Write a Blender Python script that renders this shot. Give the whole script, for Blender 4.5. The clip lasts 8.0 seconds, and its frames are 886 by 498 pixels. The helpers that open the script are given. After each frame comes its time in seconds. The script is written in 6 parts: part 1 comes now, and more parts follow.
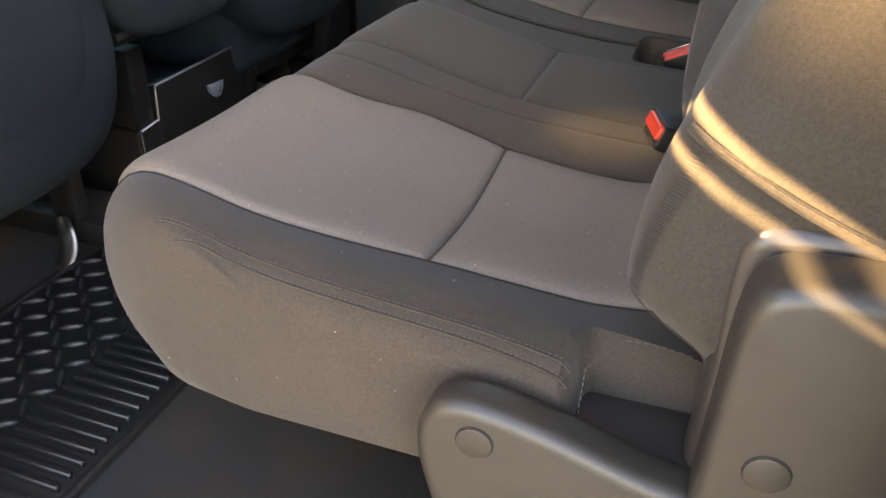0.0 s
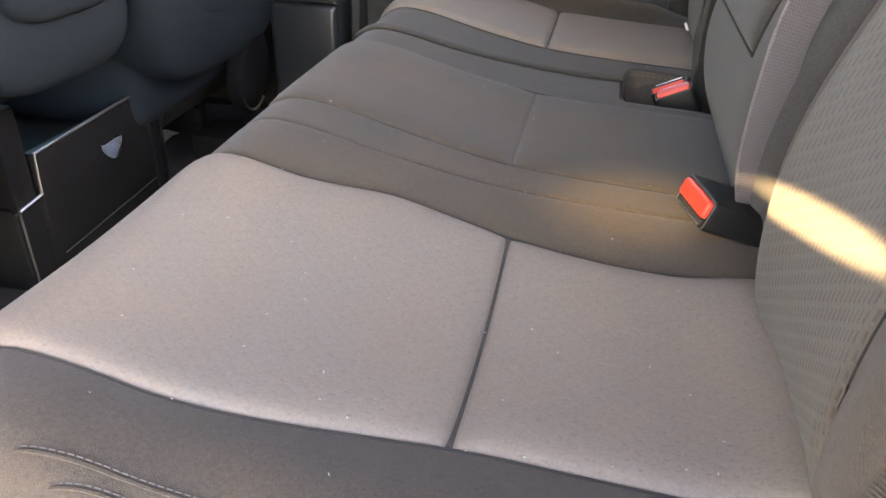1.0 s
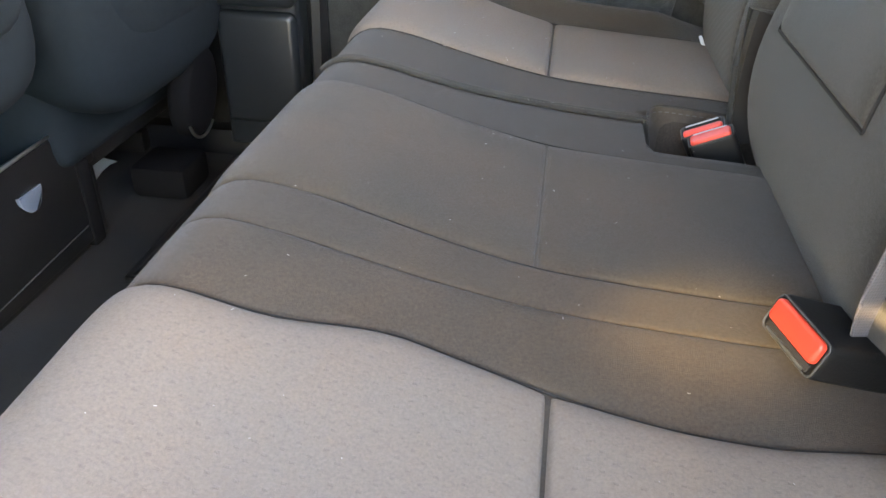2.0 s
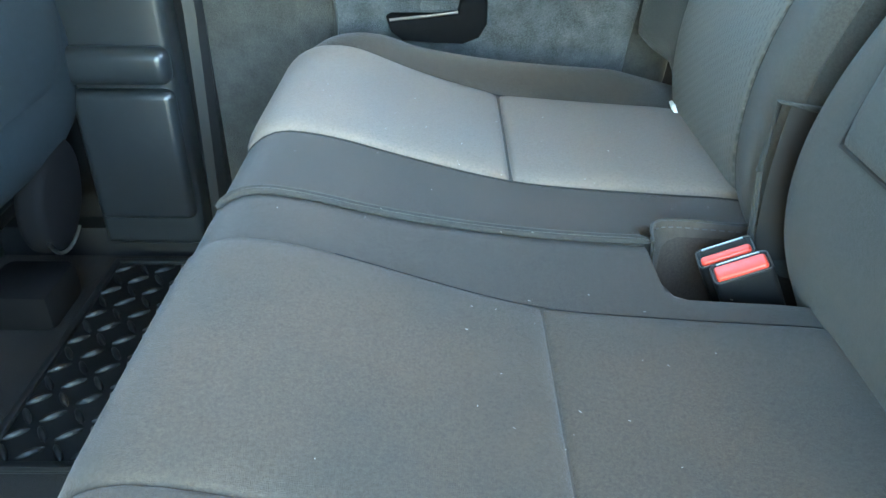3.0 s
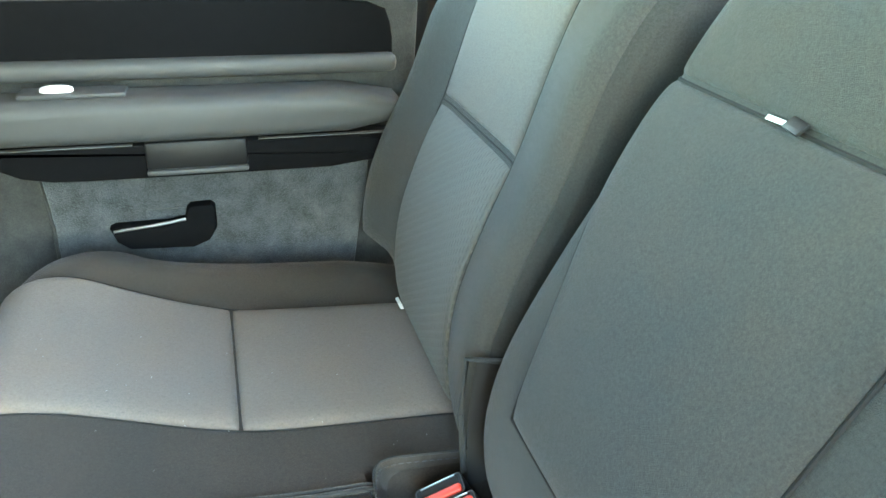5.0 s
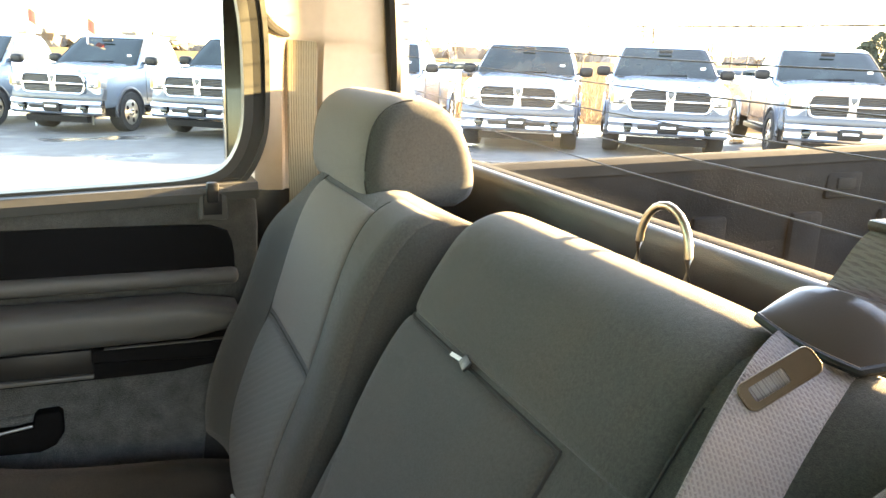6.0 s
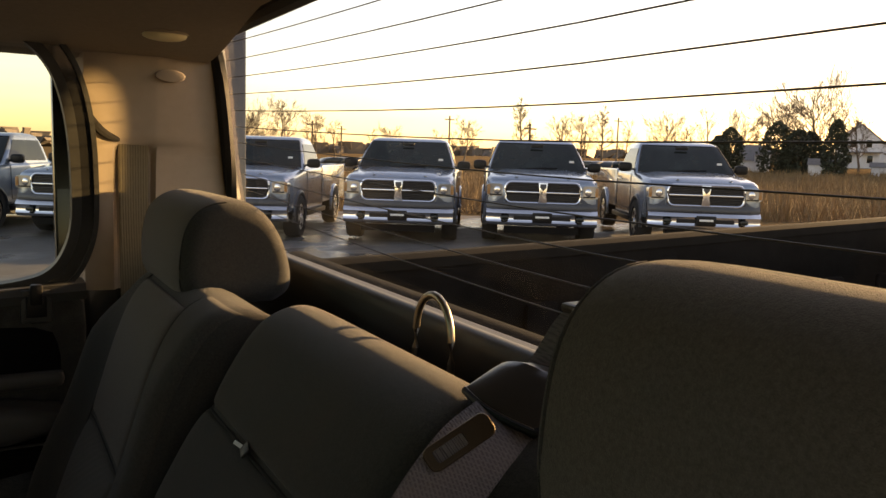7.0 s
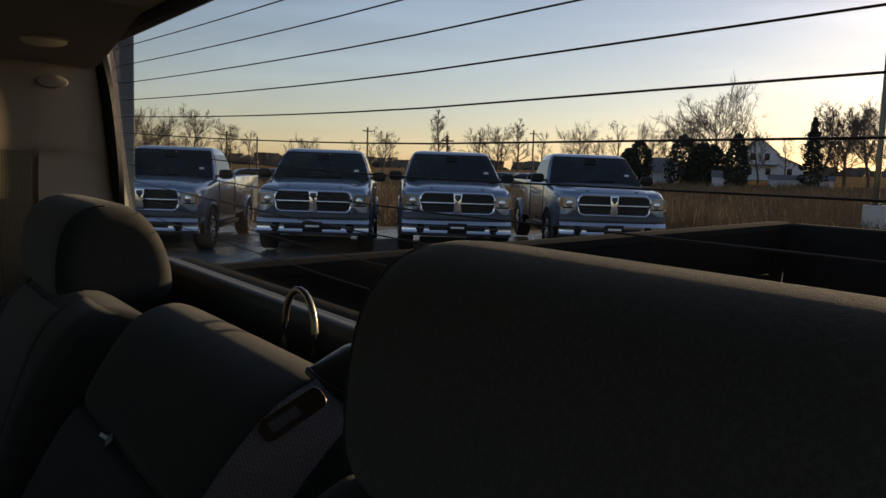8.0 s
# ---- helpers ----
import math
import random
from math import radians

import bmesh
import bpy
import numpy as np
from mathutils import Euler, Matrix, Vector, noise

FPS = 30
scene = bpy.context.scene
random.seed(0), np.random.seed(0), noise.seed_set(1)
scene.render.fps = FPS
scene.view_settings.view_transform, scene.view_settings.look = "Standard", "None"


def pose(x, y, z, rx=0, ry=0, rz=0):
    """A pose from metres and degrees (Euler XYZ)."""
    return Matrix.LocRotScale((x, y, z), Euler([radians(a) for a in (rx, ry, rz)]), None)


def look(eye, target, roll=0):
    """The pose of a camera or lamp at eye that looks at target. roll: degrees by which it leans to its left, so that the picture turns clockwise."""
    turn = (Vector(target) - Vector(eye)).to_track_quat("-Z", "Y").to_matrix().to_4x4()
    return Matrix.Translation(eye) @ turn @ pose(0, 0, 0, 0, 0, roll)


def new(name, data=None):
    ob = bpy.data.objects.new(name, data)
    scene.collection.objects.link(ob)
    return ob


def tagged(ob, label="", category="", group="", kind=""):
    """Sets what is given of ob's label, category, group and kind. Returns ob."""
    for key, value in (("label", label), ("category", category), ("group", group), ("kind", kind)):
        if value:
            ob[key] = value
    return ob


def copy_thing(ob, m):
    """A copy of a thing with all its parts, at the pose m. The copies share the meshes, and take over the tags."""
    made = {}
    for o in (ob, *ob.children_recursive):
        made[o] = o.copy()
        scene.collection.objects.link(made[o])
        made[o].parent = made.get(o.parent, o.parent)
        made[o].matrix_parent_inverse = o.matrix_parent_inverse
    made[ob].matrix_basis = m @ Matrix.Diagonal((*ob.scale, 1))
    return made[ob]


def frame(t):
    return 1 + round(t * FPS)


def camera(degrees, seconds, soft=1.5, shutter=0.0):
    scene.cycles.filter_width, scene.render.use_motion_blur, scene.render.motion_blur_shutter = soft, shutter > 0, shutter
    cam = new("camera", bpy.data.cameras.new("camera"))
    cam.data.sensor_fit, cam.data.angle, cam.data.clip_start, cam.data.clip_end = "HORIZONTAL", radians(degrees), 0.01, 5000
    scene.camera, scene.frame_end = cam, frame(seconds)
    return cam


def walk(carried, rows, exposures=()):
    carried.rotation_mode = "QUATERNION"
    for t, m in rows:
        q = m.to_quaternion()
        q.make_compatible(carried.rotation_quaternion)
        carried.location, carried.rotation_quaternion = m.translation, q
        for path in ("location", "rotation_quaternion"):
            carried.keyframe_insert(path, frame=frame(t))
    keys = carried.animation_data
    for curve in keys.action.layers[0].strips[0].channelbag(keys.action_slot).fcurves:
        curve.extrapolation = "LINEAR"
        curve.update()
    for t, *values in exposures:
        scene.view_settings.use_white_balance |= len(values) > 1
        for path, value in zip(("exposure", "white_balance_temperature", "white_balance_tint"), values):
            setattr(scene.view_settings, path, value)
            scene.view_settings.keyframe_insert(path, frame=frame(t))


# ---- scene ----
cam = camera(60.2, 8.0)
PATH = [
    (0, (0.288, -0.398, 1.298), (-0.256, 1.235, 0.28), 1.6),
    (0.5, (0.211, -0.308, 1.273), (-0.24, 1.368, 0.279), 1.5),
    (1, (0.145, -0.172, 1.272), (-0.203, 1.533, 0.285), 1.1),
    (1.2, (0.128, -0.104, 1.263), (-0.211, 1.607, 0.284), 1.2),
    (2.3, (0.037, 0.136, 1.296), (-0.175, 1.822, 0.242), 0.5),
    (2.5, (0.02, 0.208, 1.299), (-0.173, 1.899, 0.249), -0.1),
    (3, (-0.023, 0.35, 1.312), (-0.025, 2.06, 0.275), 0.3),
    (3.5, (-0.022, 0.45, 1.316), (0.204, 2.149, 0.286), 2.0),
    (4, (-0.017, 0.488, 1.332), (0.309, 2.178, 0.312), 2.0),
    (4.5, (0.003, 0.465, 1.41), (0.435, 2.144, 0.412), 2.5),
    (4.7, (0.021, 0.443, 1.457), (0.502, 2.125, 0.489), 2.5),
    (5.8, (0.16, 0.267, 1.611), (0.837, 2.062, 1.045), 2.1),
    (6, (0.17, 0.238, 1.629), (0.918, 2.029, 1.145), 2.3),
    (6.5, (0.21, 0.192, 1.648), (1.112, 1.948, 1.328), 2.0),
    (7, (0.239, 0.13, 1.647), (1.253, 1.837, 1.407), 1.9),
    (7.5, (0.271, 0.078, 1.636), (1.4, 1.715, 1.417), 1.9),
    (8, (0.261, 0.05, 1.639), (1.451, 1.644, 1.436), 2.0),
]
EXPOSURE = [(0, 5.05, 10000, 15), (0.5, 5.82, 9400, 15), (1.0, 5.9, 9700, 17), (1.2, 5.95, 9700, 17), (2.3, 6.45, 8000, 2), (2.5, 6.72, 6950, -9), (3.0, 6.95, 6400, -13), (3.5, 6.85, 7150, -13),
            (4.7, 7.0, 7300, -13), (5.8, 5.35, 9000, 6), (6.2, 4.8, 10000, 8), (6.5, 3.95, 12000, 14), (7.0, 1.65, 11500, 18), (7.5, 0.12, 7600, 11), (8, -0.05, 7100, 10)]
walk(cam, [(t, look(eye, target, roll)) for t, eye, target, roll in PATH], EXPOSURE)

# ---- world and sun ----
SUN_AZ, SUN_EL = 87.0, 12.0          # degrees from +y towards +x, and above the horizon
world = bpy.data.worlds.new("world")
scene.world = world
world.use_nodes = True
wn = world.node_tree.nodes
sky = wn.new("ShaderNodeTexSky")
sky.sky_type, sky.sun_disc = "NISHITA", False
sky.sun_elevation, sky.sun_rotation = radians(SUN_EL), radians(SUN_AZ)
sky.air_density, sky.dust_density, sky.ozone_density = 1.0, 0.6, 1.6
wn["Background"].inputs["Strength"].default_value = 0.12
# faint stretched cloud veils and a slightly rosy evening cast
wl = world.node_tree.links
w_co, w_map, w_cloud, w_amt, w_mul, w_scale = (wn.new("ShaderNode" + k) for k in ("TexCoord", "Mapping", "TexNoise", "MapRange", "VectorMath", "VectorMath"))
w_map.inputs["Scale"].default_value = (1.0, 1.0, 9.0)
w_cloud.inputs["Scale"].default_value, w_cloud.inputs["Detail"].default_value = 2.2, 6.0
w_amt.inputs[1].default_value, w_amt.inputs[2].default_value = 0.45, 0.75
w_amt.inputs[3].default_value, w_amt.inputs[4].default_value = 1.0, 1.22
wl.new(w_co.outputs["Generated"], w_map.inputs[0]), wl.new(w_map.outputs[0], w_cloud.inputs["Vector"]), wl.new(w_cloud.outputs[0], w_amt.inputs[0])
w_mul.operation, w_scale.operation = "MULTIPLY", "SCALE"
w_mul.inputs[1].default_value = (1.05, 0.965, 1.06)
wl.new(sky.outputs[0], w_mul.inputs[0]), wl.new(w_mul.outputs[0], w_scale.inputs[0]), wl.new(w_amt.outputs[0], w_scale.inputs["Scale"])
wl.new(w_scale.outputs[0], wn["Background"].inputs[0])
sun = new("sun", bpy.data.lights.new("sun", "SUN"))
sun.data.energy, sun.data.angle, sun.data.color = 5.0, radians(0.5), (1.0, 0.78, 0.5)
_a, _e = radians(SUN_AZ), radians(SUN_EL)
SUN_DIR = Vector((math.sin(_a) * math.cos(_e), math.cos(_a) * math.cos(_e), math.sin(_e)))
sun.matrix_world = look(SUN_DIR * 30, (0, 0, 0))


# spots added at the open door's window, throwing bright strips on the near bench
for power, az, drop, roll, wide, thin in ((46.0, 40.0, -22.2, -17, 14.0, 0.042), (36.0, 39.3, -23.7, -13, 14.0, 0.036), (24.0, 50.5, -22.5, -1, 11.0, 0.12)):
    glint = new("strip_spot", bpy.data.lights.new("strip_spot", "SPOT"))
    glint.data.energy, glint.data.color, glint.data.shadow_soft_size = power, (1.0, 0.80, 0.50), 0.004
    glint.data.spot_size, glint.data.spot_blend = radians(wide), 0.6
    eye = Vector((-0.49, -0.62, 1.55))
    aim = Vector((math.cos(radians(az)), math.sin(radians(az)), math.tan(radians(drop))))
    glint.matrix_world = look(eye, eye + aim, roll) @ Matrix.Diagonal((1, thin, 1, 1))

# added spots for warm patches: cushion by the near buckle, near backrest, far pillar
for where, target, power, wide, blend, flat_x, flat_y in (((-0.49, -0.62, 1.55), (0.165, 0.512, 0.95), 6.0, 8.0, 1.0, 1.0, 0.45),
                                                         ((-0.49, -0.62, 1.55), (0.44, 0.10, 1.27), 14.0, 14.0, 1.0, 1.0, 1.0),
                                                         # pillar spot has no built source; its ellipse is narrowed to
                                                         # miss the headrest
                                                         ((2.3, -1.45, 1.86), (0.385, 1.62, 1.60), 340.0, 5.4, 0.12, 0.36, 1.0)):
    glow = new("patch_spot", bpy.data.lights.new("patch_spot", "SPOT"))
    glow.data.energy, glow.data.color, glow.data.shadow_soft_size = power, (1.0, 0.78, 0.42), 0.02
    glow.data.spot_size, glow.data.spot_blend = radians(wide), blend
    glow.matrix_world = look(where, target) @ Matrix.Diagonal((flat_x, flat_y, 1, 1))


# ---- materials ----
def material(name, color, rough=0.8, metal=0.0, vary=0.25, scale=30.0, bump=0.0, bump_scale=300.0, dist=0.002, sheen=0.0, coat=0.0, blotch=4.0, spec=0.5, dusty=None):
    m = bpy.data.materials.new(name)
    m.use_nodes = True
    t = m.node_tree
    b = t.nodes["Principled BSDF"]
    b.inputs["Roughness"].default_value, b.inputs["Metallic"].default_value = rough, metal
    b.inputs["Sheen Weight"].default_value, b.inputs["Coat Weight"].default_value = sheen, coat
    b.inputs["Sheen Roughness"].default_value = 0.4
    b.inputs["Specular IOR Level"].default_value = spec
    co = t.nodes.new("ShaderNodeTexCoord")
    n1, n2 = t.nodes.new("ShaderNodeTexNoise"), t.nodes.new("ShaderNodeTexNoise")
    n1.inputs["Scale"].default_value, n2.inputs["Scale"].default_value = scale, blotch
    n1.inputs["Detail"].default_value = 6
    for n in (n1, n2):
        t.links.new(co.outputs["Object"], n.inputs["Vector"])
    add = t.nodes.new("ShaderNodeMath")
    t.links.new(n1.outputs[0], add.inputs[0]), t.links.new(n2.outputs[0], add.inputs[1])
    r = t.nodes.new("ShaderNodeMapRange")
    r.inputs[1].default_value, r.inputs[2].default_value = 0.6, 1.4
    r.inputs[3].default_value, r.inputs[4].default_value = 1 - vary, 1 + vary
    t.links.new(add.outputs[0], r.inputs[0])
    mul = t.nodes.new("ShaderNodeVectorMath")
    mul.operation = "SCALE"
    mul.inputs[0].default_value = color
    t.links.new(r.outputs[0], mul.inputs["Scale"])
    t.links.new(mul.outputs[0], b.inputs["Base Color"])
    if dusty:
        # broad patches of settled dust or wear in a second tone
        n4, r4, mx = t.nodes.new("ShaderNodeTexNoise"), t.nodes.new("ShaderNodeMapRange"), t.nodes.new("ShaderNodeMix")
        n4.inputs["Scale"].default_value, n4.inputs["Detail"].default_value = 5.5, 5
        r4.inputs[1].default_value, r4.inputs[2].default_value = 0.38, 0.66
        mx.data_type = "VECTOR"
        mx.inputs["A"].default_value, mx.inputs["B"].default_value = color, dusty
        t.links.new(co.outputs["Object"], n4.inputs["Vector"]), t.links.new(n4.outputs[0], r4.inputs[0]), t.links.new(r4.outputs[0], mx.inputs["Factor"])
        t.links.new(mx.outputs["Result"], mul.inputs[0])
    if bump:
        n3, bp = t.nodes.new("ShaderNodeTexNoise"), t.nodes.new("ShaderNodeBump")
        n3.inputs["Scale"].default_value, n3.inputs["Detail"].default_value = bump_scale, 3
        t.links.new(co.outputs["Object"], n3.inputs["Vector"])
        bp.inputs["Strength"].default_value, bp.inputs["Distance"].default_value = bump, dist
        t.links.new(n3.outputs[0], bp.inputs["Height"]), t.links.new(bp.outputs[0], b.inputs["Normal"])
    return m


def twill(name, color, dusty):
    """Close-woven seat cloth: a fine thread grain, faint pilling, and broad brownish wear; some tones also carry warm
    light.
    """
    m = material(name, color, 0.97, 0, 0.28, 900, 0.7, 1300, 0.0012, 0.13, blotch=380, spec=0.2, dusty=dusty)
    m.node_tree.nodes["Principled BSDF"].inputs["Sheen Roughness"].default_value = 0.35
    return m


def dashed_cloth(name, color, strength=0.6, axes_used="XY", cell=(0.011, 0.007), dash=(0.5, 0.34), vary=0.12, grain=0.35, tone=0.25, dusty=None, slant=0.5):
    """Woven cloth with staggered short dimples, in cells of the given metres."""
    m = material(name, color, 0.95, 0, vary, 1500, grain * 1.3, 2200, 0.0008, 0.06, dusty=dusty, blotch=420)
    t = m.node_tree
    b = t.nodes["Principled BSDF"]

    def math_node(op, *values):
        n = t.nodes.new("ShaderNodeMath")
        n.operation = op
        for k, v in enumerate(values):
            if isinstance(v, (int, float)):
                n.inputs[k].default_value = v
            else:
                t.links.new(v, n.inputs[k])
        return n.outputs[0]

    co, sep = t.nodes.new("ShaderNodeTexCoord"), t.nodes.new("ShaderNodeSeparateXYZ")
    t.links.new(co.outputs["Object"], sep.inputs[0])
    u = math_node("DIVIDE", sep.outputs[axes_used[0]], cell[0])
    v = math_node("DIVIDE", sep.outputs[axes_used[1]], cell[1])
    row = math_node("FLOOR", v)
    u = math_node("ADD", u, math_node("MULTIPLY", row, slant))
    du = math_node("ABSOLUTE", math_node("SUBTRACT", math_node("FRACT", u), 0.5))
    dv = math_node("ABSOLUTE", math_node("SUBTRACT", math_node("FRACT", v), 0.5))
    near = math_node("MAXIMUM", math_node("DIVIDE", du, dash[0] / 2), math_node("DIVIDE", dv, dash[1] / 2))
    r = t.nodes.new("ShaderNodeMapRange")
    r.inputs[1].default_value, r.inputs[2].default_value = 0.75, 1.25
    t.links.new(near, r.inputs[0])
    bp = t.nodes.new("ShaderNodeBump")
    bp.inputs["Strength"].default_value, bp.inputs["Distance"].default_value = strength, 0.002
    old = b.inputs["Normal"].links[0].from_node
    t.links.new(r.outputs[0], bp.inputs["Height"]), t.links.new(old.outputs[0], bp.inputs["Normal"])
    t.links.new(bp.outputs[0], b.inputs["Normal"])
    # the thread in the dimples is a little darker
    sc = b.inputs["Base Color"].links[0].from_node
    old_scale = sc.inputs["Scale"].links[0].from_socket
    t.links.new(math_node("MULTIPLY", old_scale, math_node("ADD", math_node("MULTIPLY", r.outputs[0], tone), 1 - tone)), sc.inputs["Scale"])
    return m


def glass(name, tint=(1, 1, 1), base=0.014, dust=0.0, gain=1.0):
    """Thin clear pane: mostly clear, with a mirror that grows at grazing angles and a trace of dried dust."""
    m = bpy.data.materials.new(name)
    m.use_nodes = True
    t = m.node_tree
    t.nodes.remove(t.nodes["Principled BSDF"])
    tr, gl, mx, lw, pw, ad = (t.nodes.new("ShaderNode" + k) for k in ("BsdfTransparent", "BsdfGlossy", "MixShader", "LayerWeight", "Math", "Math"))
    tr.inputs[0].default_value, gl.inputs["Roughness"].default_value = (*tint, 1), 0.0
    lw.inputs[0].default_value = 0.5
    pw.operation, pw.inputs[1].default_value = "POWER", 5.0
    ad.inputs[1].default_value = base
    less = t.nodes.new("ShaderNodeMath")
    less.operation, less.inputs[1].default_value = "MULTIPLY", gain
    t.links.new(lw.outputs["Facing"], pw.inputs[0]), t.links.new(pw.outputs[0], less.inputs[0]), t.links.new(less.outputs[0], ad.inputs[0])
    t.links.new(ad.outputs[0], mx.inputs[0]), t.links.new(tr.outputs[0], mx.inputs[1]), t.links.new(gl.outputs[0], mx.inputs[2])
    last = mx
    if dust:
        co, no, rg, tl, m2 = (t.nodes.new("ShaderNode" + k) for k in ("TexCoord", "TexNoise", "MapRange", "BsdfTranslucent", "MixShader"))
        no.inputs["Scale"].default_value, no.inputs["Detail"].default_value = 5.0, 8.0
        rg.inputs[1].default_value, rg.inputs[2].default_value = 0.35, 0.8
        rg.inputs[3].default_value, rg.inputs[4].default_value = dust * 0.3, dust * 2.5
        tl.inputs[0].default_value = (0.8, 0.7, 0.55, 1)
        t.links.new(co.outputs["Object"], no.inputs["Vector"]), t.links.new(no.outputs[0], rg.inputs[0])
        t.links.new(rg.outputs[0], m2.inputs[0]), t.links.new(mx.outputs[0], m2.inputs[1]), t.links.new(tl.outputs[0], m2.inputs[2])
        last = m2
    t.links.new(last.outputs[0], t.nodes["Material Output"].inputs[0])
    return m


def emitter(name, color, strength):
    m = bpy.data.materials.new(name)
    m.use_nodes = True
    b = m.node_tree.nodes["Principled BSDF"]
    b.inputs["Base Color"].default_value = (*color, 1)
    b.inputs["Emission Color"].default_value, b.inputs["Emission Strength"].default_value = (*color, 1), strength
    return m


